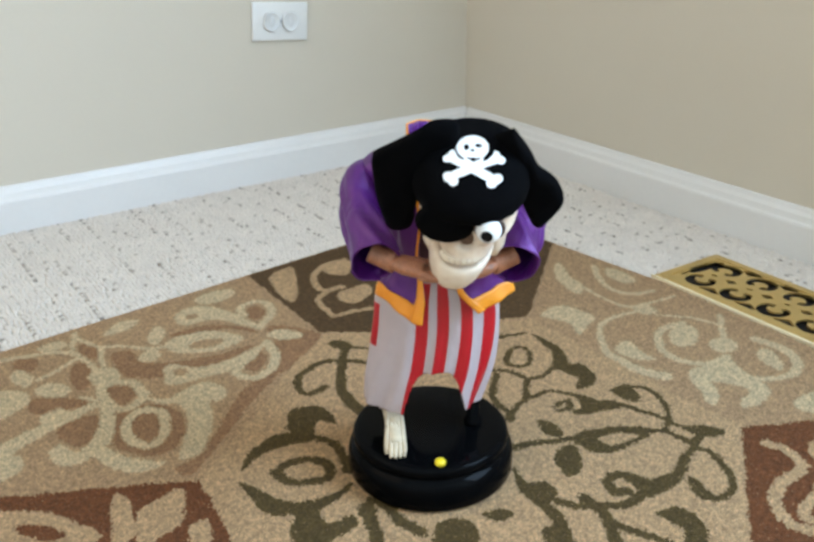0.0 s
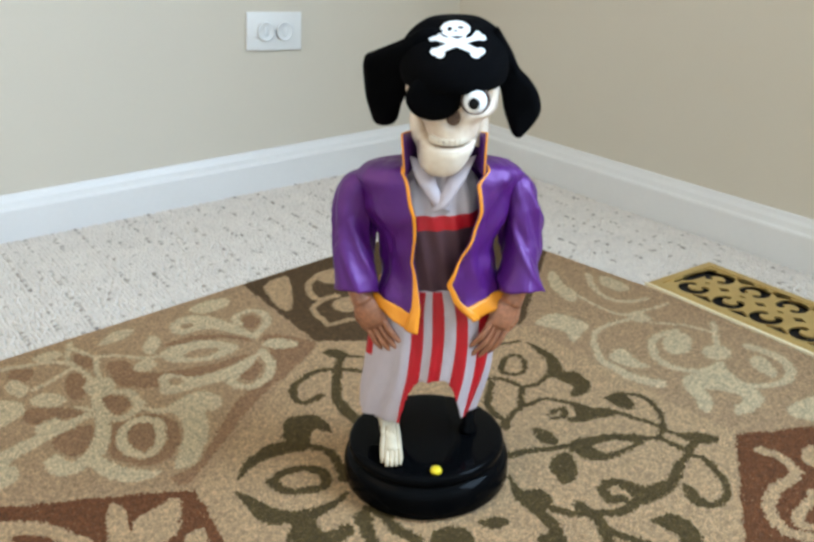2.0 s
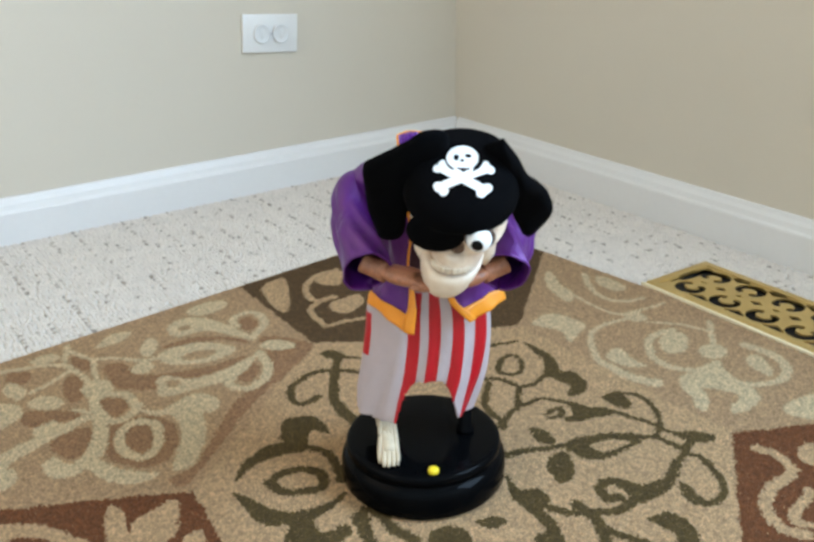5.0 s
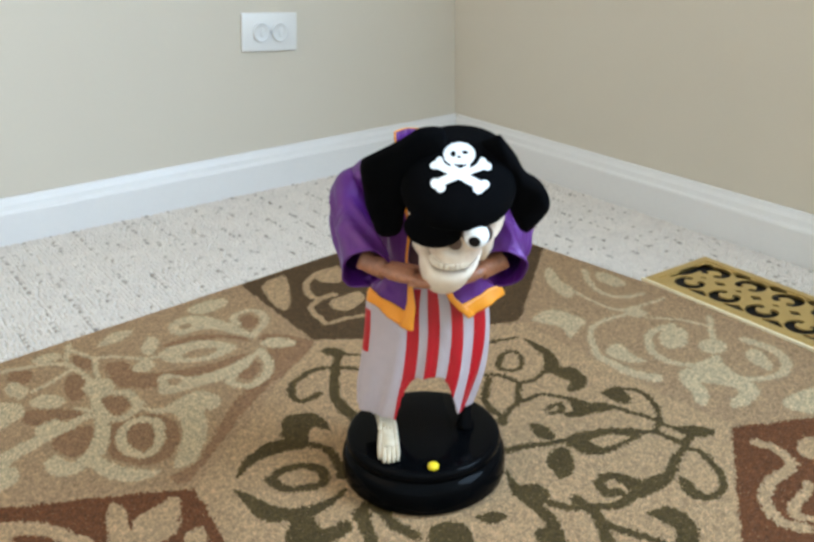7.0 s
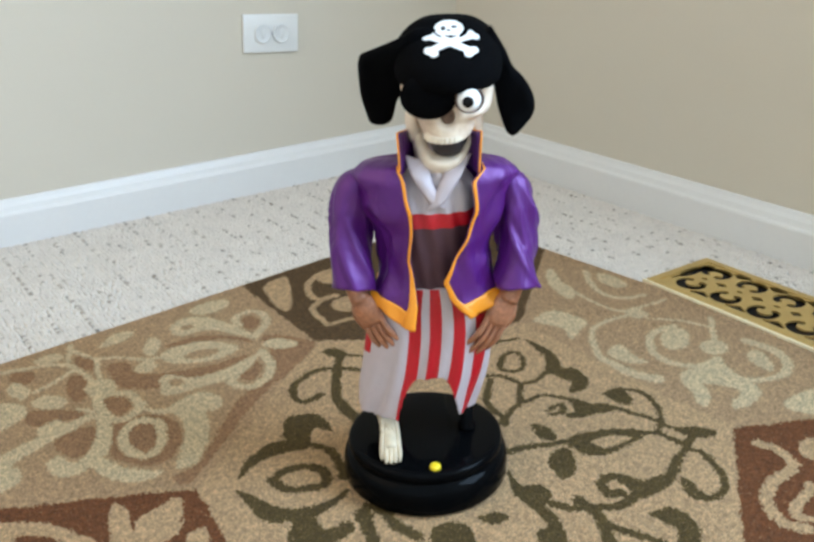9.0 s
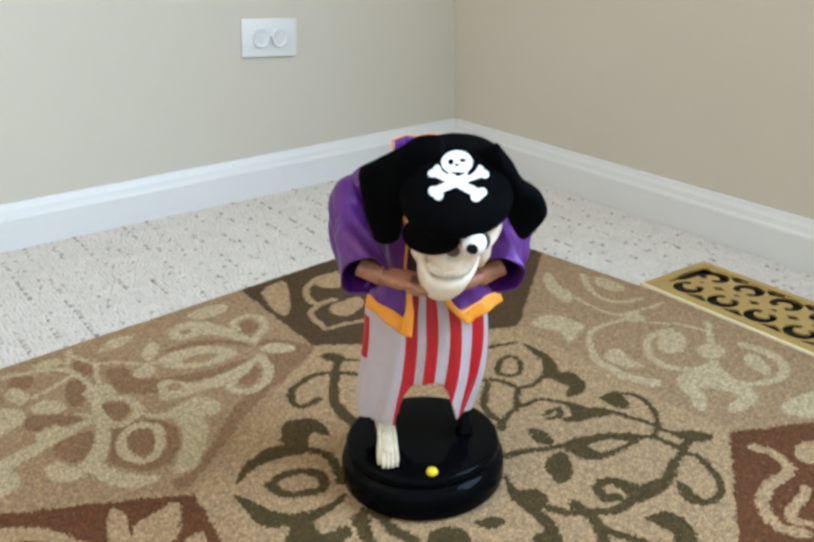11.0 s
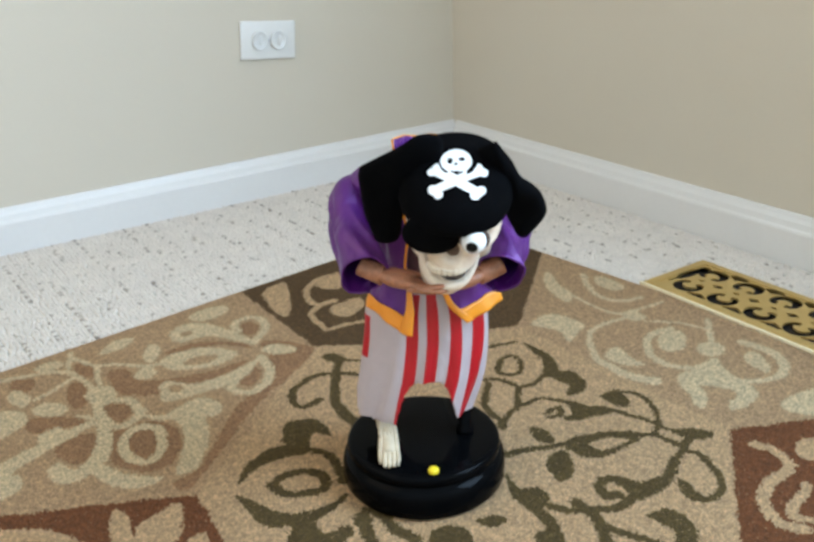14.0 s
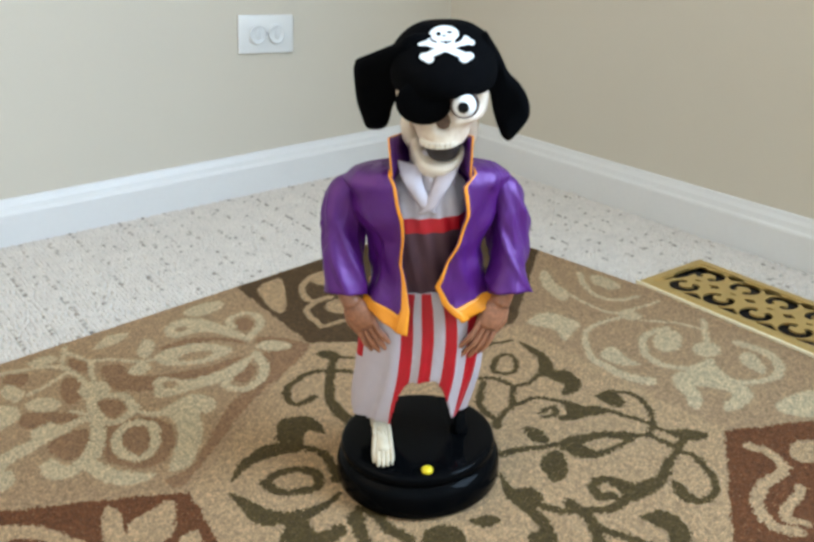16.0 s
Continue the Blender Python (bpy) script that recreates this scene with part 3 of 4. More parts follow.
# ---- head: local origin at the middle of the skull ----
def skull():
    bm = bm_new()
    rows = spline([(0.046, 0.012, 0.010, 0.016), (0.040, 0.025, 0.024, 0.030), (0.026, 0.0345, 0.036, 0.040), (0.012, 0.0368, 0.0395, 0.044), (0.000, 0.0365, 0.0385, 0.043),
                   (-0.008, 0.0352, 0.0375, 0.036), (-0.014, 0.0300, 0.0365, 0.026), (-0.020, 0.0245, 0.0375, 0.016), (-0.0265, 0.0212, 0.0382, 0.008), (-0.0290, 0.0200, 0.0372, 0.006)], 6)
    loft(bm, [ring((0, 0, z), w, f, 64, 2.25, b) for z, w, f, b in rows])
    # eye sockets, cheek hollows and nose opening pressed into the face
    for v in bm.verts:
        p = v.co
        if p.y < 0:
            for cx, cz, rx, rz, dep in ((0.0165, 0.006, 0.0125, 0.0115, 0.010), (-0.0165, 0.006, 0.0125, 0.0115, 0.010), (0.0, -0.0085, 0.0060, 0.0070, 0.011),
                                        (0.0240, -0.0175, 0.007, 0.006, 0.005), (-0.0240, -0.0175, 0.007, 0.006, 0.005)):
                q = ((p.x - cx) / rx) ** 2 + ((p.z - cz) / rz) ** 2
                p.y += dep * math.exp(-q * q * 0.9)
            p.y -= 0.0035 * math.exp(-((abs(p.x) - 0.024) / 0.008) ** 2 - ((p.z + 0.008) / 0.005) ** 2)
            p.y -= 0.0030 * math.exp(-(p.x / 0.005) ** 2 - ((p.z - 0.004) / 0.006) ** 2)
    bmesh.ops.recalc_face_normals(bm, faces=bm.faces)
    return part("head", bm, BONE, toy, "weathered ivory skull head with one bulging eye")


head = skull()
# Dark brown ball sunk in the nose hollow, the hollow's shade as its colour.
bm = bm_new()
ball(bm, (0.0016, -0.0292, -0.0090), 0.0078, (0.92, 0.6, 1.12))
part("nose_opening", bm, NOSE_SHADE, head, "dark brown ball coloured as the shade in the nose hollow")
bm = bm_new()
ball(bm, (0.0165, -0.0425, 0.0070), 0.0092)
part("eyeball", bm, EYE_WHITE, head, "bulging glossy white eyeball")
bm = bm_new()
look_way = Vector((-0.12, -1, 0.10)).normalized()
q = look_way.to_track_quat("Z", "Y").to_matrix()
loft(bm, [[Vector((0.0165, -0.0425, 0.0070)) + q @ Vector((r * math.cos(a), r * math.sin(a), math.sqrt(0.00942 ** 2 - r * r))) for a in [2 * math.pi * i / 28 for i in range(28)]]
              for r in (0.0043, 0.0034, 0.0022, 0.0008)], (False, True))
part("pupil", bm, EYE_BLACK, head)
# Dark ring round the eyeball paints the shade of its socket.
bm = bm_new()
tube(bm, [Vector((0.0165 + 0.0102 * math.cos(a), -0.0388 - 0.0006 * math.cos(a), 0.0068 + 0.0102 * math.sin(a))) for a in [2 * math.pi * i / 30 for i in range(31)]], [0.0014] * 31, 8)
part("eye_rim", bm, SOCKET := material("socket_shadow_brown", (0.09, 0.055, 0.04), 0.6, 0.3, 90), head)
bm = bm_new()
ball(bm, (-0.0140, -0.0375, 0.0080), 0.0185, (1.17, 0.34, 0.96))
part("eye_patch", bm, FELT, head, "black felt eye patch")
for i in range(10):
    a = (i - 4.5) / 4.5
    bm = bm_new()
    x, y = 0.0142 * math.sin(a * 1.2) / math.sin(1.2), -0.0384 + 0.0100 * (1 - math.cos(a * 1.25))
    box(bm, -0.00185, -0.0010, -0.0026, 0.00175, 0.0024, 0.0026, 0.0006)
    bmesh.ops.transform(bm, verts=bm.verts, matrix=pose(x - 0.0025, y, -0.0270 + 0.0014 * a * a, 0, 0, a * 52))
    part("upper_tooth", bm, TEETH, head)

JAW_HINGE = Vector((-0.0025, 0.002, -0.016))


def jawbone():
    """Lower jaw; local origin at its hinge below the ears."""
    bm = bm_new()
    n, rings = 40, []
    for w, f, z in ((0.0215, 0.0330, -0.0140), (0.0235, 0.0356, -0.0135), (0.0255, 0.0380, -0.0155), (0.0258, 0.0386, -0.0200), (0.0245, 0.0382, -0.0260),
                    (0.0232, 0.0372, -0.0325), (0.0208, 0.0350, -0.0372), (0.0140, 0.0280, -0.0390)):
        arc = []
        for i in range(n + 1):
            a = math.pi + math.pi * i / n
            k = (abs(math.cos(a)) ** 2.4 + abs(math.sin(a)) ** 2.4) ** (-1 / 2.4)
            arc.append(Vector((w * 0.94 * k * math.cos(a) + 0.24 * (z + 0.0135), (f + 0.002) * k * math.sin(a) - 0.004, z + 0.004 * (1 + math.sin(a)))))
        rings.append(arc)
    inner = [[Vector((p.x * 0.86, p.y * 0.84, p.z)) for p in rings[0]], [Vector((p.x * 0.72, p.y * 0.70, p.z - 0.010)) for p in rings[0]]]
    loft(bm, inner[::-1] + rings, (False, True), closed=False)
    for s in (-1, 1):
        tube(bm, [(s * 0.0262, -0.001, 0.006), (s * 0.0262, -0.004, -0.004), (s * 0.0245, -0.009, -0.015), (s * 0.0212, -0.012, -0.024)], [0.004, 0.0058, 0.0066, 0.005], 12, flat=1.3)
    bmesh.ops.recalc_face_normals(bm, faces=bm.faces)
    for i in range(8):
        a = (i - 3.5) / 3.5
        tooth = bmesh.new()
        box(tooth, -0.0016, -0.0012, -0.0030, 0.0016, 0.0016, 0.0030, 0.0005, 1)
        bmesh.ops.transform(tooth, verts=tooth.verts, matrix=pose(0.0128 * math.sin(a * 1.1) / math.sin(1.1), -0.0408 + 0.0085 * (1 - math.cos(a * 1.1)), -0.0168 + 0.0012 * a * a, -8, 0, a * 46))
        me = bpy.data.meshes.new("tooth")
        tooth.to_mesh(me), tooth.free()
        bm.from_mesh(me)
        bpy.data.meshes.remove(me)
    j = part("jaw", bm, [BONE_LIGHT, TEETH], head, "hinged pale lower jaw")
    j.location = JAW_HINGE
    return j


jaw = jawbone()
jaw_rest = JAW_HINGE.copy()
# Solid plug behind the teeth; the open mouth's shade is put into its colour.
bm = bm_new()
rows = [(-0.012, 0.0200, 0.030), (-0.024, 0.0195, 0.0315), (-0.034, 0.0175, 0.0305), (-0.044, 0.013, 0.026)]
loft(bm, [ring((0, -0.001, z), w, f, 32, 2.2, 0.012) for z, w, f in rows])
part("mouth_cavity", bm, MOUTH_SHADE, head, "solid dark plug coloured as the shade inside the mouth")


def hat():
    """Black felt pirate hat: a domed crown, melted into one soft shape."""
    bm = bm_new()
    crown = [(0.013, -0.002, 0.0405, 0.0455, 0.040), (0.022, -0.001, 0.0425, 0.0470, 0.039), (0.032, 0.001, 0.0418, 0.0430, 0.036), (0.042, 0.004, 0.0388, 0.0325, 0.031),
             (0.0505, 0.007, 0.0305, 0.0195, 0.024), (0.0565, 0.009, 0.0200, 0.0090, 0.014)]
    loft(bm, [ring((0.001, cy, z), w, f, 48, 2.1, b) for z, cy, w, f, b in [tuple(r) for r in spline(crown, 4)]])
    ob = part("hat", bm, FELT, head, "black felt pirate hat with drooping sides")
    m = ob.modifiers.new("melt", "REMESH")
    m.mode, m.voxel_size, m.use_smooth_shade = "VOXEL", 0.0022, True
    s = ob.modifiers.new("soft", "SMOOTH")
    s.factor, s.iterations = 0.5, 2
    return ob


the_hat = hat()


def hat_flap(outline, bow):
    """A limp side flap of thick felt, cut to an outline in x and z round its hinge; bow curls it from front to back."""
    bm = bm_new()
    pts = [Vector((p[0], 0, p[1])) for p in spline(outline + [outline[0]], 5)[:-1]]
    mid = sum(pts, Vector()) / len(pts)
    rings = []
    for grow, y in ((0.55, -0.0068), (0.80, -0.0062), (0.94, -0.0040), (1.0, 0.0), (0.94, 0.0040), (0.80, 0.0062), (0.55, 0.0068)):
        rings.append([mid + (p - mid) * grow + Vector((0, y + bow * (p.x - mid.x) ** 2 * 40 + 0.0008 * math.sin(p.z * 190), 0)) for p in pts])
    loft(bm, rings)
    bmesh.ops.recalc_face_normals(bm, faces=bm.faces)
    return part("hat_flap", bm, FELT, head, "drooping black felt side flap of the hat")


flaps = {-1: hat_flap([(-0.022, 0.0), (-0.0236, -0.0105), (-0.0217, -0.0365), (-0.0168, -0.059), (-0.0113, -0.069), (0.0045, -0.064), (0.0095, -0.039),
                       (0.020, -0.020), (0.036, 0.000), (0.038, 0.026), (0.023, 0.0305), (0.010, 0.0225), (-0.006, 0.0110)], 0.12),
         1: hat_flap([(-0.003, 0.0240), (0.0080, 0.0060), (0.0145, -0.0076), (0.022, -0.0158), (0.030, -0.0283), (0.0332, -0.041), (0.0304, -0.0516), (0.0185, -0.0646),
                      (0.0123, -0.0632), (0.0092, -0.0579), (0.0034, -0.0407), (-0.001, -0.022), (-0.014, -0.010), (-0.020, 0.008)], 0.25)}


def emblem():
    """White skull and crossed bones laid on the slope of the hat's front."""
    bpy.context.view_layer.update()
    deps = bpy.context.evaluated_depsgraph_get()
    ev = the_hat.evaluated_get(deps)
    n, half = 110, 0.0215
    g = (np.arange(n + 1) / n * 2 - 1)
    cx, cy = np.meshgrid((g[:-1] + g[1:]) / 2, (g[:-1] + g[1:]) / 2, indexing="ij")
    on = np.zeros_like(cx, bool)

    def disc(x, y, r, sx=1.0, sy=1.0):
        return np.hypot((cx - x) / sx, (cy - y) / sy) < r

    def bar(x0, y0, x1, y1, w):
        dx, dy = x1 - x0, y1 - y0
        t = np.clip(((cx - x0) * dx + (cy - y0) * dy) / (dx * dx + dy * dy), 0, 1)
        return np.hypot(cx - x0 - t * dx, cy - y0 - t * dy) < w
    on |= bar(-0.74, 0.05, 0.72, -0.66, 0.155) | bar(0.72, 0.10, -0.74, -0.66, 0.155)
    for x, y, r in ((-0.84, 0.02, 0.15), (-0.68, 0.18, 0.15), (0.86, 0.08, 0.15), (0.68, 0.24, 0.15), (-0.78, -0.60, 0.15), (-0.58, -0.78, 0.16), (0.82, -0.56, 0.15), (0.62, -0.76, 0.16)):
        on |= disc(x, y, r)
    clear = disc(0, 0.44, 0.64, 1.0, 0.86) & (cy < 0.45)
    on &= ~clear | bar(-0.45, -0.1, 0.45, -0.4, 0.12)
    on |= disc(-0.06, 0.44, 0.52, 1.0, 0.86) | disc(0, 0.05, 0.26, 1.2, 0.9)
    on &= ~(disc(-0.26, 0.44, 0.11, 0.8, 1.0) | disc(0.12, 0.52, 0.11, 1.0, 0.6) | disc(-0.06, 0.34, 0.06, 1.1, 0.8))
    on &= ~((np.abs(cx) < 0.20) & (np.abs(cy - 0.00 - cx * cx * 1.6) < 0.035 + 0.03 * (np.abs(cx) < 0.07)))
    slope = Euler((radians(-56), 0, 0)).to_matrix()
    mid = Vector((0.0030, -0.0184, 0.0486))
    ex, ey, ez = slope @ Vector((1, 0, 0)), slope @ Vector((0, 0, 1)), slope @ Vector((0, -1, 0))
    verts, faces, index = [], [], {}

    def vid(i, j):
        if (i, j) not in index:
            p = mid + ex * g[i] * half + ey * g[j] * half
            ok, place, normal, _ = ev.ray_cast(p + ez * 0.03, -ez)
            index[i, j] = len(verts)
            verts.append((place + ez * 0.0007) if ok else p)
        return index[i, j]
    for i in range(n):
        for j in range(n):
            if on[i, j]:
                faces.append((vid(i, j), vid(i + 1, j), vid(i + 1, j + 1), vid(i, j + 1)))
    me = bpy.data.meshes.new("emblem")
    me.from_pydata(verts, [], faces)
    me.materials.append(WHITE_PRINT)
    ob = new("emblem", me)
    ob.parent = head
    tagged(ob, label="white printed skull and crossed bones")


emblem()


# ---- rug: a grid of short tufts whose colours follow the woven scrolls ----
RUG_POSE = pose(-0.3155, -0.3940, 0.0, 0, 0, 186.38)
SHADES = list(RUG)


def rug():
    """Local x runs along one edge from the corner in the room's corner, y along the other; the drawing is in millimetres."""
    root = tagged(new("area_rug"), "beige and brown scroll patterned area rug with olive vines", "rug")
    root.matrix_world = RUG_POSE
    cell, wide, deep = 1.75, 905, 862
    nx, ny = int(wide / cell), int(deep / cell)
    rng = np.random.default_rng(4)
    gx, gy = np.meshgrid((np.arange(nx) + 0.5) * cell, (np.arange(ny) + 0.5) * cell, indexing="ij")
    # yarn wanders a little, so that no outline is clean
    px = gx + rng.normal(0, 0.9, gx.shape) + 0.9 * np.sin(gy / 7.3) * np.sin(gx / 11.1)
    py = gy + rng.normal(0, 0.9, gx.shape) + 0.9 * np.sin(gx / 6.7 + 1) * np.sin(gy / 12.9)
    shade = np.full(gx.shape, SHADES.index("tan"))

    def window(pts, grow):
        lo, hi = np.min(pts, 0) - grow, np.max(pts, 0) + grow
        i0, j0 = np.clip((lo / cell).astype(int), 0, [nx, ny])
        i1, j1 = np.clip((hi / cell).astype(int) + 1, 0, [nx, ny])
        return slice(i0, i1), slice(j0, j1)

    def fill(colour, pts):
        pts = np.array(pts, float)
        w = window(pts, 4)
        x, y = px[w], py[w]
        inside = np.zeros(x.shape, bool)
        for (x0, y0), (x1, y1) in zip(pts, np.roll(pts, -1, 0)):
            if y0 != y1:
                inside ^= ((y0 > y) != (y1 > y)) & (x < (x1 - x0) * (y - y0) / (y1 - y0) + x0)
        shade[w][inside] = SHADES.index(colour)

    def panel(colour, pts):
        fill(colour, pts)

    def leaf(colour, pts):
        n = len(pts)
        ring_pts = spline([pts[-1]] + list(pts) + [pts[0], pts[1]], 5)
        fill(colour, ring_pts[5:5 * (n + 1)])

    def vine(colour, pts, w0, w1):
        line = np.array(spline(pts, 6))
        w = window(line, max(w0, w1))
        x, y = px[w], py[w]
        near = np.zeros(x.shape, bool)
        for k in range(len(line) - 1):
            a, d = line[k], line[k + 1] - line[k]
            t = np.clip(((x - a[0]) * d[0] + (y - a[1]) * d[1]) / max(1e-6, d @ d), 0, 1)
            width = w0 + (w1 - w0) * (k + 0.5) / (len(line) - 1)
            near |= np.hypot(x - a[0] - t * d[0], y - a[1] - t * d[1]) < width * 0.58 + 0.7
        shade[w][near] = SHADES.index(colour)

    panel("sand", [(452, 221), (225, 371), (231, 498), (245, 609), (244, 682), (338, 746), (440, 819), (745, 570), (734, 483), (716, 394), (655, 355), (594, 317), (512, 257)])
    panel("bark", [(423, -16), (451, 218), (400, 263), (221, 363), (141, 310), (-41, 185), (-18, -42)])
    panel("rust", [(715, 393), (785, 345), (866, 295), (943, 246), (976, 388), (757, 589), (734, 483)])
    panel("rust", [(248, 686), (209, 711), (170, 735), (85, 797), (397, 920), (477, 846), (379, 770)])
    leaf("umber", [(490, 159), (454, 215), (484, 246), (585, 293), (647, 335), (713, 378), (723, 360), (692, 355), (652, 321), (607, 283), (563, 258), (516, 217)])
    leaf("umber", [(671, 131), (637, 157), (587, 181), (530, 190), (558, 201), (615, 197), (671, 178)])
    leaf("umber", [(598, 98), (553, 102), (516, 141), (511, 167), (536, 129), (582, 116)])
    leaf("umber", [(675, 97), (654, 104), (658, 143), (680, 169), (685, 141)])
    leaf("umber", [(712, 172), (695, 172), (690, 199), (710, 216), (719, 198)])
    leaf("umber", [(722, 95), (705, 99), (714, 137), (735, 156), (737, 127)])
    leaf("umber", [(778, 202), (756, 208), (743, 225), (759, 257), (781, 259), (790, 233)])
    leaf("umber", [(732, 226), (706, 226), (678, 247), (675, 284), (699, 322), (724, 330), (745, 310), (751, 274)])
    leaf("umber", [(695, 45), (682, 64), (686, 92), (703, 82)])
    leaf("umber", [(765, 29), (747, 52), (763, 73), (776, 55)])
    leaf("umber", [(782, 138), (748, 166), (740, 188), (781, 180), (796, 156)])
    leaf("umber", [(484, 97), (468, 98), (471, 121), (491, 136), (496, 116)])
    leaf("umber", [(560, 213), (537, 209), (539, 232), (562, 249), (571, 236)])
    leaf("cream", [(496, 174), (482, 178), (469, 205), (481, 213), (499, 203), (506, 186)])
    vine("cream", [(503, 155), (483, 144), (464, 125), (455, 101), (463, 86), (482, 84), (495, 95), (496, 112)], 9, 7)
    vine("cream", [(516, 196), (526, 232), (547, 255), (568, 262), (581, 252), (584, 236), (574, 229)], 9, 8)
    leaf("cream", [(560, 45), (532, 43), (510, 73), (500, 123), (502, 162), (516, 131), (533, 95), (567, 88), (574, 67)])
    leaf("tan", [(558, 62), (542, 62), (545, 73), (559, 73)])
    leaf("cream", [(524, 23), (494, 15), (470, 24), (473, 44), (498, 53), (522, 45)])
    leaf("cream", [(614, 116), (593, 109), (561, 116), (538, 141), (532, 167), (553, 175), (581, 170), (606, 153), (617, 136)])
    leaf("tan", [(592, 137), (569, 139), (551, 154), (571, 161), (590, 152)])
    leaf("cream", [(519, 197), (548, 201), (580, 204), (609, 196), (633, 167), (648, 183), (655, 210), (623, 221), (589, 227), (557, 225)])
    leaf("tan", [(636, 182), (624, 188), (626, 200), (640, 199)])
    leaf("cream", [(624, 86), (598, 63), (600, 89), (622, 111)])
    leaf("cream", [(655, 128), (630, 114), (629, 136), (648, 146)])
    vine("cream", [(615, 122), (638, 110), (655, 84), (675, 71), (684, 49), (692, 21)], 5, 5)
    vine("cream", [(686, 11), (709, 58)], 6, 4)
    vine("cream", [(677, 65), (694, 121), (699, 152)], 5, 6)
    leaf("cream", [(714, 126), (697, 121), (685, 136), (694, 162), (715, 168), (721, 147)])
    vine("cream", [(713, 155), (724, 193), (720, 219), (704, 225), (686, 210), (684, 179), (698, 164)], 9, 9)
    vine("cream", [(694, 244), (712, 240), (729, 258), (735, 284), (729, 304), (713, 305), (698, 287), (688, 258), (694, 244)], 9, 9)
    leaf("cream", [(690, 213), (668, 236), (636, 228), (614, 238), (613, 266), (628, 279), (639, 274), (650, 303), (670, 332), (695, 353), (712, 347), (693, 319), (672, 288), (667, 256), (682, 238)])
    leaf("cream", [(809, 255), (794, 244), (785, 268), (765, 259), (760, 273), (753, 309), (736, 331), (725, 346), (750, 344), (768, 326), (778, 288), (789, 292), (808, 279)])
    vine("cream", [(727, 201), (740, 238), (761, 269)], 12, 14)
    vine("cream", [(738, 193), (765, 200), (795, 205), (819, 210), (849, 222)], 10, 20)
    leaf("cream", [(792, 181), (771, 174), (762, 190), (771, 199), (793, 200)])
    vine("cream", [(731, 186), (742, 168)], 5, 4)
    leaf("cream", [(773, 117), (757, 114), (744, 131), (744, 148), (759, 152), (775, 135)])
    leaf("cream", [(786, 69), (771, 60), (767, 93), (783, 105)])
    leaf("cream", [(813, 99), (788, 109), (785, 136), (802, 150), (830, 153)])
    leaf("cream", [(852, 222), (831, 241), (841, 265), (865, 263)])
    vine("cream", [(763, 99), (734, 89), (711, 79)], 6, 5)
    vine("cream", [(784, 21), (749, 34), (726, 44), (708, 65), (704, 100), (704, 130)], 7, 6)
    leaf("cream", [(738, 20), (712, 18), (704, 36), (730, 41)])
    leaf("cream", [(663, 42), (628, 19), (610, 32), (633, 47)])
    leaf("cream", [(68, 275), (54, 278), (82, 319), (91, 348), (120, 364), (113, 335), (98, 304)])
    vine("cream", [(26, 316), (62, 358), (73, 393), (59, 415), (34, 425)], 7, 5)
    leaf("cream", [(19, 332), (11, 360), (27, 392), (43, 377), (40, 351)])
    vine("cream", [(96, 352), (103, 390), (101, 433), (61, 447), (27, 454)], 3.5, 3.5)
    leaf("cream", [(98, 437), (75, 442), (84, 466), (104, 463)])
    leaf("cream", [(206, 372), (170, 367), (157, 388), (160, 424), (184, 432), (212, 441), (197, 415), (203, 391)])
    vine("cream", [(200, 467), (179, 447), (153, 439), (117, 445), (94, 452)], 6, 5)
    vine("cream", [(193, 460), (220, 490), (228, 527), (226, 558), (218, 573)], 6, 15)
    leaf("cream", [(206, 492), (180, 491), (191, 522), (194, 543), (209, 529), (214, 511)])
    vine("cream", [(88, 509), (113, 501), (142, 509), (168, 533), (175, 559), (164, 583), (143, 592)], 8, 8)
    leaf("cream", [(125, 514), (98, 507), (89, 528), (118, 549), (143, 546), (144, 531)])
    vine("cream", [(32, 527), (93, 570)], 5, 6)
    vine("cream", [(92, 475), (68, 505), (58, 543)], 3.5, 3.5)
    leaf("cream", [(107, 559), (84, 564), (88, 588), (116, 589), (123, 575)])
    leaf("cream", [(191, 583), (154, 592), (120, 591), (136, 615), (144, 632), (148, 649), (162, 671), (188, 674), (213, 668), (198, 656), (178, 655), (175, 639), (183, 625), (191, 616), (212, 637), (234, 642), (216, 615)])
    vine("cream", [(60, 594), (57, 615), (65, 644), (92, 664), (118, 663), (143, 648), (150, 629)], 12, 7)
    leaf("cream", [(94, 613), (73, 614), (80, 634), (105, 654), (109, 638)])
    leaf("cream", [(167, 698), (129, 699), (100, 716), (150, 739), (169, 716)])
    leaf("sand", [(402, 23), (362, 17), (377, 55), (419, 117), (430, 102), (415, 49)])
    vine("sand", [(283, 48), (317, 44), (354, 67), (375, 112), (346, 126)], 7, 7)
    leaf("sand", [(329, 54), (292, 46), (283, 66), (313, 94), (333, 79)])
    leaf("sand", [(362, 138), (316, 140), (326, 167), (363, 180), (375, 160)])
    vine("sand", [(349, 123), (376, 126), (397, 139), (410, 184)], 8, 6)
    vine("sand", [(410, 193), (383, 198), (357, 209)], 6, 6)
    leaf("olive", [(460, 248), (442, 254), (442, 279), (460, 272)])
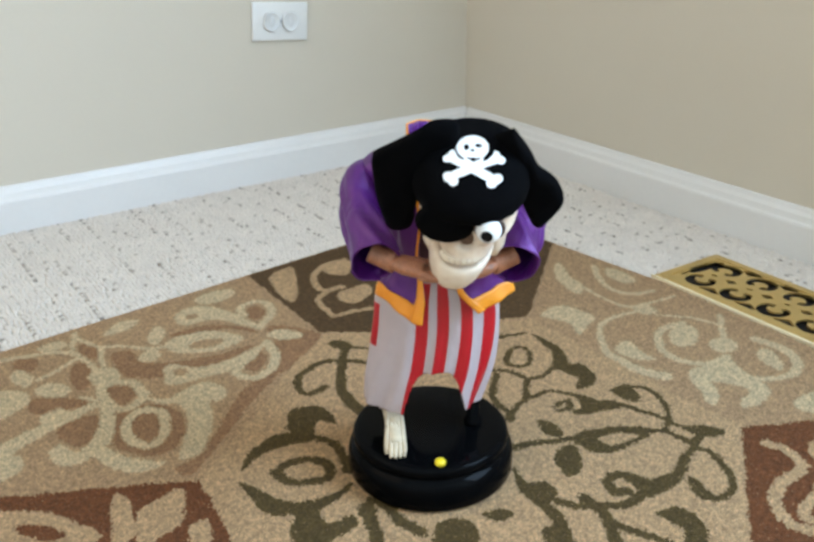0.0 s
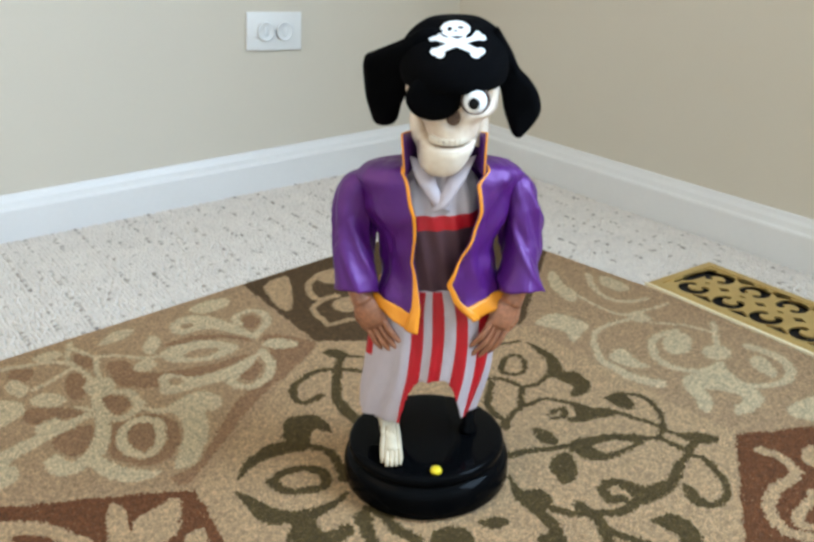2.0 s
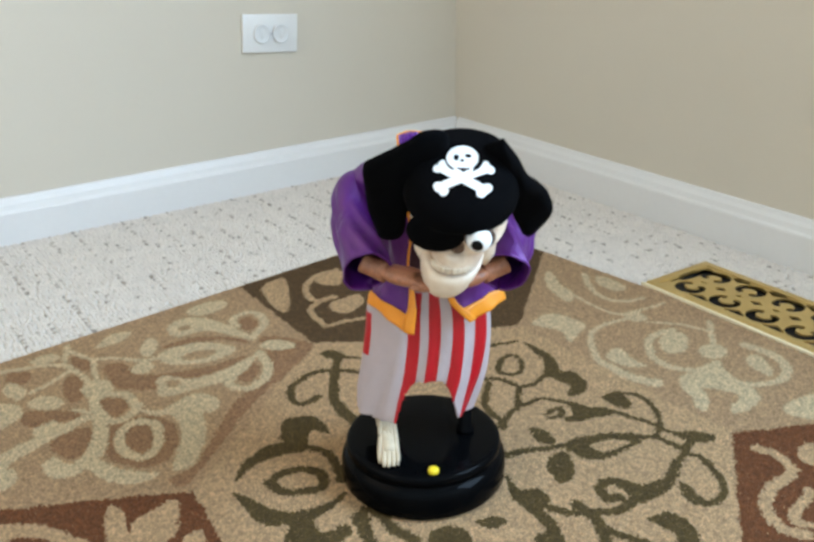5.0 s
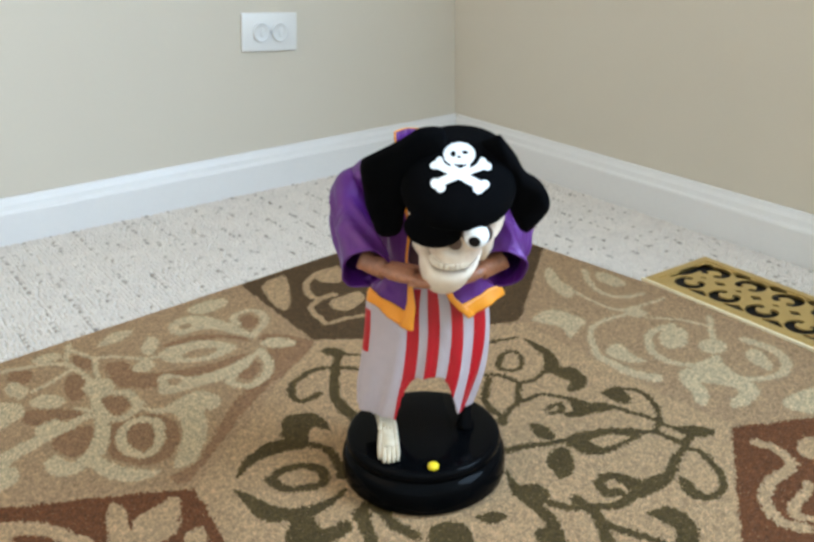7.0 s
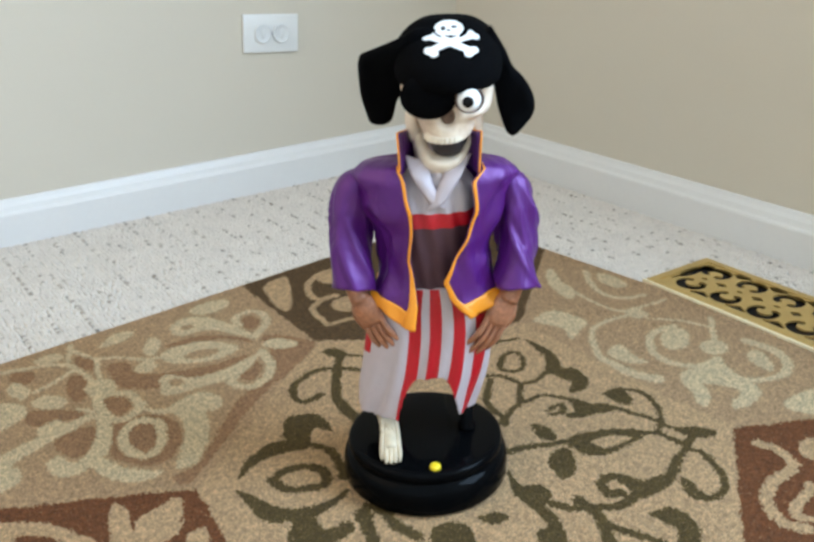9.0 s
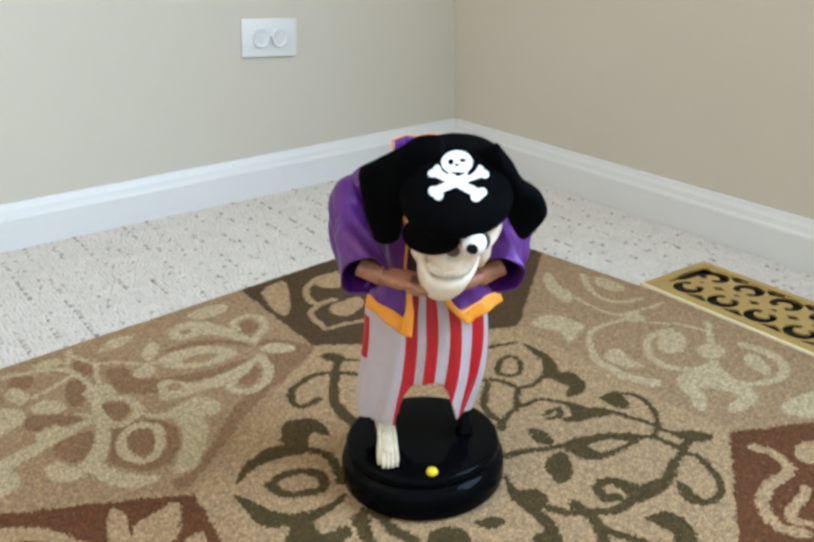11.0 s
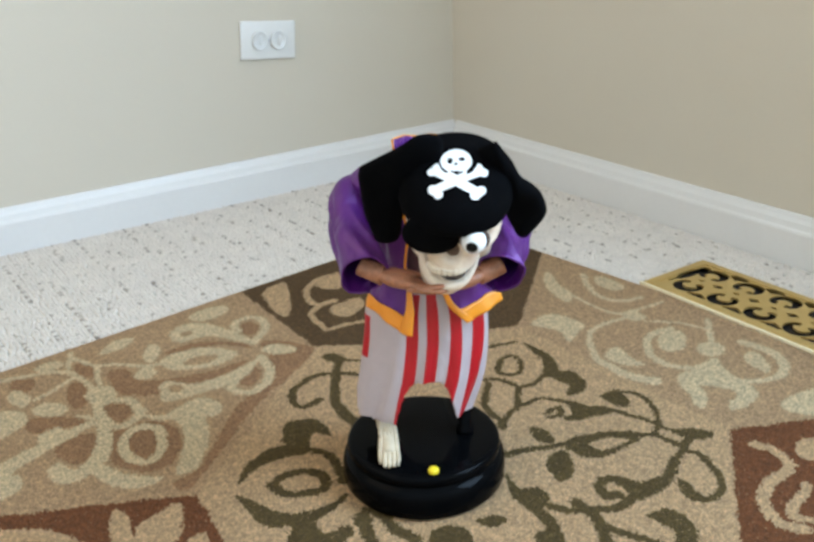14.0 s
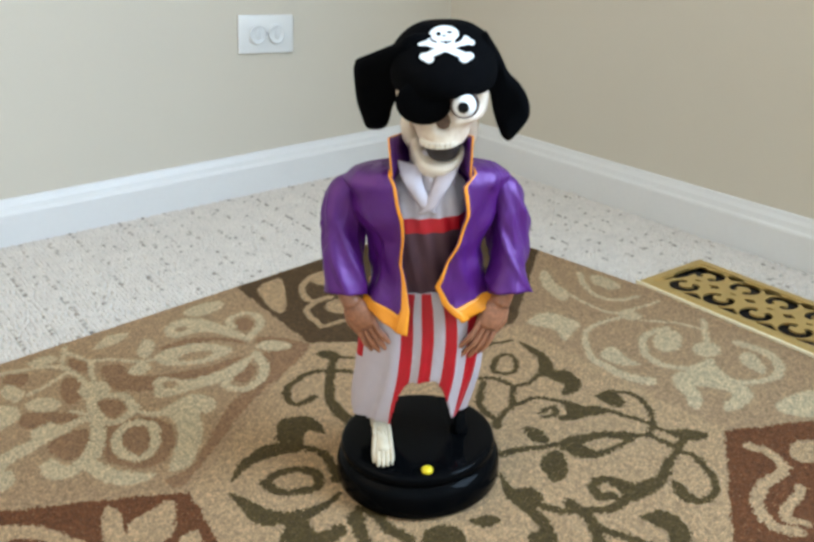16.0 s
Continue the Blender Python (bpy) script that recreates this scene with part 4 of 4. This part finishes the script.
    vine("olive", [(450, 271), (484, 310), (513, 348), (523, 383), (524, 406)], 7, 13)
    vine("olive", [(456, 319), (471, 297), (498, 283), (529, 292), (548, 311), (547, 332), (524, 332)], 7, 7)
    vine("olive", [(432, 303), (461, 335)], 5, 5)
    vine("olive", [(447, 276), (428, 297)], 4, 4)
    leaf("olive", [(601, 369), (578, 346), (558, 356), (550, 373), (559, 401), (566, 388), (579, 390), (595, 410), (616, 403), (644, 396), (678, 407), (654, 384), (623, 375), (606, 382)])
    vine("olive", [(593, 403), (583, 426), (588, 453), (600, 474)], 8, 8)
    leaf("olive", [(687, 420), (678, 451), (667, 477), (647, 490), (626, 494), (607, 490), (625, 503), (651, 505), (675, 497), (693, 480), (693, 449)])
    vine("olive", [(654, 431), (635, 427), (615, 436), (609, 454), (617, 470), (634, 466), (651, 453), (654, 430)], 9, 9)
    leaf("olive", [(677, 498), (656, 501), (660, 519), (652, 530), (638, 528), (637, 542), (663, 547), (701, 536)])
    vine("olive", [(620, 531), (629, 548), (644, 580)], 12, 9)
    leaf("olive", [(588, 590), (568, 595), (564, 617), (589, 640), (613, 618)])
    leaf("olive", [(546, 606), (528, 613), (527, 627), (546, 622)])
    vine("olive", [(610, 525), (605, 545), (609, 566), (605, 589)], 7, 10)
    vine("olive", [(322, 421), (303, 412), (289, 416), (297, 436), (312, 448), (327, 447), (332, 434), (321, 420)], 5, 5)
    vine("olive", [(294, 378), (261, 392)], 5, 5)
    leaf("olive", [(255, 399), (252, 426), (259, 453), (275, 478), (297, 481), (304, 474), (277, 454), (265, 429)])
    vine("olive", [(304, 475), (322, 479), (339, 470), (344, 446), (357, 431)], 5, 5)
    vine("olive", [(340, 471), (377, 503)], 5, 5)
    leaf("olive", [(295, 476), (269, 489), (276, 517), (297, 530), (316, 523), (298, 511), (297, 496)])
    vine("olive", [(359, 442), (390, 464), (406, 489), (408, 509)], 6, 6)
    vine("olive", [(410, 509), (382, 502), (358, 502), (339, 509), (328, 530), (320, 553), (307, 572), (298, 605), (293, 626)], 5, 5)
    leaf("olive", [(329, 537), (312, 561), (307, 580), (327, 573), (351, 563), (360, 552), (341, 549)])
    vine("olive", [(361, 531), (343, 532), (353, 544), (365, 539)], 5, 5)
    leaf("olive", [(412, 503), (402, 508), (414, 522), (422, 516)])
    leaf("olive", [(291, 550), (270, 554), (273, 575), (288, 585), (294, 572)])
    vine("olive", [(271, 555), (258, 570), (264, 599), (285, 623), (315, 638)], 5, 5)
    leaf("olive", [(397, 536), (388, 551), (397, 574), (409, 561)])
    vine("olive", [(454, 554), (432, 562), (413, 573), (396, 581)], 8, 6)
    leaf("olive", [(398, 583), (375, 582), (353, 593), (331, 609), (321, 629), (349, 630), (375, 628), (394, 618), (399, 598)])
    leaf("sand", [(375, 600), (350, 609), (341, 624), (373, 618)])
    vine("olive", [(323, 629), (313, 638), (311, 666)], 5, 5)
    leaf("olive", [(289, 649), (272, 658), (270, 681), (293, 671), (298, 659)])
    vine("olive", [(295, 630), (292, 657)], 5, 5)
    vine("olive", [(295, 668), (327, 675), (359, 686)], 5, 9)
    leaf("olive", [(408, 652), (400, 672), (378, 680), (351, 687), (375, 696), (399, 696), (420, 689), (414, 677)])
    vine("olive", [(417, 685), (440, 683), (455, 672), (471, 660), (483, 639), (487, 618)], 8, 8)
    vine("olive", [(424, 673), (433, 664), (423, 650), (406, 653), (398, 677)], 9, 9)
    vine("olive", [(318, 672), (311, 688), (327, 718), (349, 736), (372, 732), (377, 717), (364, 702)], 6, 6)
    leaf("olive", [(361, 701), (363, 716), (371, 733), (379, 720)])
    leaf("olive", [(432, 592), (407, 585), (406, 602), (429, 622), (447, 623), (443, 605)])
    leaf("olive", [(474, 574), (483, 600), (468, 614), (478, 634), (497, 626), (499, 607)])
    vine("olive", [(493, 623), (502, 656), (524, 691)], 10, 10)
    vine("olive", [(460, 651), (466, 679), (486, 708)], 9, 9)
    vine("olive", [(469, 694), (462, 717), (454, 740)], 7, 7)
    leaf("olive", [(523, 656), (510, 663), (518, 678), (535, 672)])
    leaf("olive", [(431, 707), (408, 717), (407, 739), (423, 759), (449, 770), (465, 754), (433, 740), (429, 726)])
    vine("sand", [(256, 717), (252, 740), (264, 761)], 10, 8)
    vine("sand", [(273, 762), (310, 761), (336, 771), (353, 794), (346, 816)], 10, 10)
    leaf("sand", [(228, 746), (202, 752), (194, 775), (228, 781), (244, 760)])
    vine("sand", [(283, 787), (333, 797), (330, 815)], 8, 8)
    leaf("sand", [(788, 361), (780, 379), (796, 426), (815, 424)])
    leaf("sand", [(781, 400), (755, 392), (734, 394), (745, 420), (760, 440), (798, 440)])
    leaf("sand", [(758, 449), (738, 447), (746, 475), (762, 473)])
    leaf("sand", [(888, 309), (851, 335), (830, 369), (819, 407), (844, 404), (901, 351)])
    leaf("rust", [(873, 345), (854, 356), (841, 384), (862, 379)])
    keep = (gx - 892) * (840 - 351) + (gy - 351) * (892 - 363) < 30 * 720
    cx, cy, tone = gx[keep] / 1000, gy[keep] / 1000, shade[keep]
    n, r = len(cx), cell / 1000 * 0.62
    verts = np.empty((n, 5, 3))
    base = 0.0098 + rng.normal(0, 0.0003, n)
    for k, (sx, sy) in enumerate(((-1, -1), (1, -1), (1, 1), (-1, 1))):
        verts[:, k, 0], verts[:, k, 1], verts[:, k, 2] = cx + sx * r, cy + sy * r, base
    verts[:, 4, 0] = cx + rng.normal(0, 0.0006, n)
    verts[:, 4, 1] = cy + rng.normal(0, 0.0006, n)
    verts[:, 4, 2] = 0.0120 + rng.normal(0, 0.0005, n)
    tri = np.array([[0, 4, 1], [1, 4, 2], [2, 4, 3], [3, 4, 0]])
    loops = (np.arange(n)[:, None, None] * 5 + tri[None]).reshape(-1)
    me = bpy.data.meshes.new("weave")
    me.vertices.add(n * 5)
    me.vertices.foreach_set("co", verts.reshape(-1))
    me.loops.add(len(loops))
    me.loops.foreach_set("vertex_index", loops.astype(np.int32))
    me.polygons.add(n * 4)
    me.polygons.foreach_set("loop_start", np.arange(0, n * 12, 3, dtype=np.int32))
    for m in RUG.values():
        me.materials.append(m)
    me.polygons.foreach_set("material_index", np.repeat(tone, 4).astype(np.int32))
    me.update(calc_edges=True)
    me.flip_normals()
    pile = new("weave", me)
    pile.parent = root
    tagged(pile, label="dense cut pile with cream scrolls and olive vines", kind="stuff")
    part("backing", box(bm_new(), 0.0, 0.0, -0.0035, 1.3, 2.2, 0.0100, 0.002), RUG["tan"], root, smooth=False)
    edge = bm_new()
    tube(edge, [(0.0, 2.2, 0.0075), (0.0, 0.0, 0.0075)], [0.0035, 0.0035], 10)
    tube(edge, [(0.0, 0.0, 0.0075), (1.3, 0.0, 0.0075)], [0.0035, 0.0035], 10)
    part("bound_edge", edge, RUG["tan"], root, "tan bound rug edge")


rug()


# ---- berber loops of the carpet beside the rug ----
def carpet_loops():
    rng = np.random.default_rng(9)
    pitch = 0.0062
    x, y = np.meshgrid(np.arange(-1.34, -0.014, pitch), np.arange(-1.16, -0.014, pitch), indexing="ij")
    row = np.broadcast_to(np.arange(x.shape[0])[:, None], x.shape)
    y = y + (row % 2) * pitch / 2
    x, y, row = x.ravel(), y.ravel(), row.ravel()
    a = radians(6.38)
    dx, dy = x + 0.3155, y + 0.394
    p, q = -math.cos(a) * dx - math.sin(a) * dy, math.sin(a) * dx - math.cos(a) * dy
    keep = ((p < -0.002) | (q < -0.002)) & (y < -0.015) & ~((x > -0.262) & (x < -0.133) & (y < -0.79))
    x, y, row = x[keep], y[keep], row[keep]
    n, m = len(x), 6
    x, y = x + rng.normal(0, 0.0011, n), y + rng.normal(0, 0.0013, n)
    ang = np.arange(m) * 2 * math.pi / m
    tall = 0.0024 + rng.normal(0, 0.0003, n)
    verts = np.empty((n, m * 2 + 1, 3))
    for k, (rad, h) in enumerate(((0.0037, -0.5), (0.0027, 0.65))):
        verts[:, k * m:(k + 1) * m, 0] = x[:, None] + rad * np.cos(ang)[None]
        verts[:, k * m:(k + 1) * m, 1] = y[:, None] + rad * 1.25 * np.sin(ang)[None]
        verts[:, k * m:(k + 1) * m, 2] = (tall * h)[:, None] - 0.003
    verts[:, -1, 0], verts[:, -1, 1], verts[:, -1, 2] = x, y, tall - 0.003
    tri = []
    for i in range(m):
        j = (i + 1) % m
        tri += [(i, j, m + j), (i, m + j, m + i), (m + i, m + j, 2 * m)]
    tri = np.array(tri)
    loops = (np.arange(n)[:, None, None] * (2 * m + 1) + tri[None]).reshape(-1)
    me = bpy.data.meshes.new("carpet")
    me.vertices.add(n * (2 * m + 1))
    me.vertices.foreach_set("co", verts.reshape(-1))
    me.loops.add(len(loops))
    me.loops.foreach_set("vertex_index", loops.astype(np.int32))
    me.polygons.add(n * len(tri))
    me.polygons.foreach_set("loop_start", np.arange(0, n * len(tri) * 3, 3, dtype=np.int32))
    me.polygons.foreach_set("use_smooth", [True] * (n * len(tri)))
    me.materials.append(LOOP), me.materials.append(FLECK)
    chance = np.where(row % 7 == 0, 0.22, 0.010)
    me.polygons.foreach_set("material_index", np.repeat((rng.random(n) < chance).astype(np.int32), len(tri)))
    me.update(calc_edges=True)
    ob = new("carpet", me)
    tagged(ob, "cream looped berber pile with scattered brown flecks", "carpet", kind="stuff")


carpet_loops()


# ---- what moves ----
HEAD_UP = pose(0.0225, -0.004, 0.3595, 6, 0, -2)
HEAD_HIGH = pose(0.0170, 0.022, 0.3640, 4, -2, -2)
HEAD_DOWN = pose(0.0284, -0.0810, 0.2888, 17.5, 2.0, -6)


def blend(a, b, k):
    """The pose at k between a (0) and b (1); a little beyond b above 1."""
    m = a.to_quaternion().slerp(b.to_quaternion(), min(1, k)).to_matrix().to_4x4()
    m.translation = a.translation.lerp(b.translation, k)
    return m


def aim(place, fingers, back):
    """A pose with its -z along the fingers and its -y out of the back of the hand."""
    z = -Vector(fingers).normalized()
    y = -Vector(back)
    y = (y - z * y.dot(z)).normalized()
    m = Matrix((y.cross(z), y, z)).transposed().to_4x4()
    m.translation = place
    return m


def motions():
    # how far the head is raised: 0 down in the hands, 1 on the neck
    lift = [(0.0, 0.0), (0.6, 0.0), (0.7, 0.25), (0.8, 0.80), (0.9, 1.7), (1.0, 2.0), (1.1, 1.35), (1.2, 1.2), (1.5, 1.0), (4.6, 1.0), (4.7, 0.8), (4.8, 0.4), (4.9, 0.1), (5.0, 0.0),
            (8.3, 0.0), (8.4, 0.10), (8.5, 0.60), (8.6, 1.1), (8.7, 2.0), (8.8, 1.5), (8.9, 0.97), (9.0, 1.0), (9.6, 1.0), (9.7, 0.8), (9.8, 0.4), (9.9, 0.1), (10.0, 0.0),
            (14.8, 0.0), (14.9, 0.12), (15.0, 0.66), (15.1, 1.0), (15.2, 1.7), (15.3, 1.1), (15.4, 1.0), (16.0, 1.0)]

    def head_at(k):
        m = blend(HEAD_UP, HEAD_HIGH, k - 1) if k > 1 else blend(HEAD_DOWN, HEAD_UP, k)
        if k < 1:
            m.translation.x += 0.006 * math.sin(math.pi * k)
        return m

    # the flaps hang free on the raised head and are pushed up by the shoulders when it is down
    for s, up, down in ((-1, pose(-0.0462, -0.004, 0.0275, 24, 5, 0), pose(-0.0468, -0.008, 0.0415, 2, 0, 0)),
                        (1, pose(0.0368, -0.004, 0.0290, 0, 0, 0), pose(0.033, -0.004, 0.043, 4, -3.5, 0))):
        walk(flaps[s], [(t, blend(down, up, min(1, k))) for t, k in lift])
    walk(head, [(t, Matrix.Translation((0.0032 if t > 15.25 else 0, 0, 0)) @ head_at(k)) for t, k in lift])
    for s in (-1, 1):
        hang = pose(*SHOULDER[s])
        bent = Matrix.Translation(SHOULDER[s]) @ pose(0, 0, 0, 0, 0, -s * 12) @ pose(0, 0, 0, -44, 0, 0)
        walk(arms[s], [(t, blend(bent, hang, min(1, k))) for t, k in lift])
        side = aim(SHOULDER[s] + Vector((s * 0.0030, -0.021, -0.093)), (-s * 0.46, -0.16, -0.88), (s * 0.45, -0.9, 0.1))
        hold = aim(bent @ Vector((-s * 0.0030, -0.019, -0.086)), (-s * 0.93, -0.30, -0.22), (0, -0.25, -1))
        walk(palms[s], [(t, blend(hold, side, min(1, k))) for t, k in lift])
    # how far the jaw hangs open
    gape = [(0.0, 0.1), (0.8, 0.1), (0.9, 0.85), (1.0, 1.0), (1.1, 0.0), (1.2, 0.1), (1.3, 0.8), (1.4, 1.0), (1.5, 1.0), (1.6, 0.85), (1.7, 0.0), (2.8, 0.0), (2.9, 0.95), (3.0, 1.0), (3.1, 0.95),
            (3.2, 0.95), (3.3, 0.0), (3.4, 0.0), (3.5, 1.0), (3.8, 1.0), (3.9, 0.0), (4.2, 0.0), (5.0, 0.1), (6.3, 0.3), (6.9, 0.1), (7.1, 0.5), (7.3, 0.7), (7.5, 0.75), (7.7, 0.8), (7.9, 0.3), (8.1, 0.1),
            (8.4, 0.1), (8.6, 0.7), (8.7, 1.0), (8.8, 0.85), (8.9, 0.0), (9.0, 1.0), (9.2, 1.0), (10.0, 0.4), (11.3, 0.2), (11.5, 0.8), (11.7, 0.9), (11.9, 0.8), (12.1, 0.7), (12.3, 0.5), (12.5, 0.9),
            (12.7, 0.4), (12.9, 0.8), (13.1, 0.5), (13.3, 0.6), (13.4, 0.2), (13.5, 0.4), (13.7, 0.9), (14.3, 0.9), (14.5, 0.5), (14.6, 0.7), (14.8, 0.2), (15.0, 0.0), (15.3, 0.0), (15.4, 1.0), (16.0, 1.0)]
    walk(jaw, [(t, pose(*jaw_rest, 4.0 + 29 * k, 0, 0)) for t, k in gape])


motions()
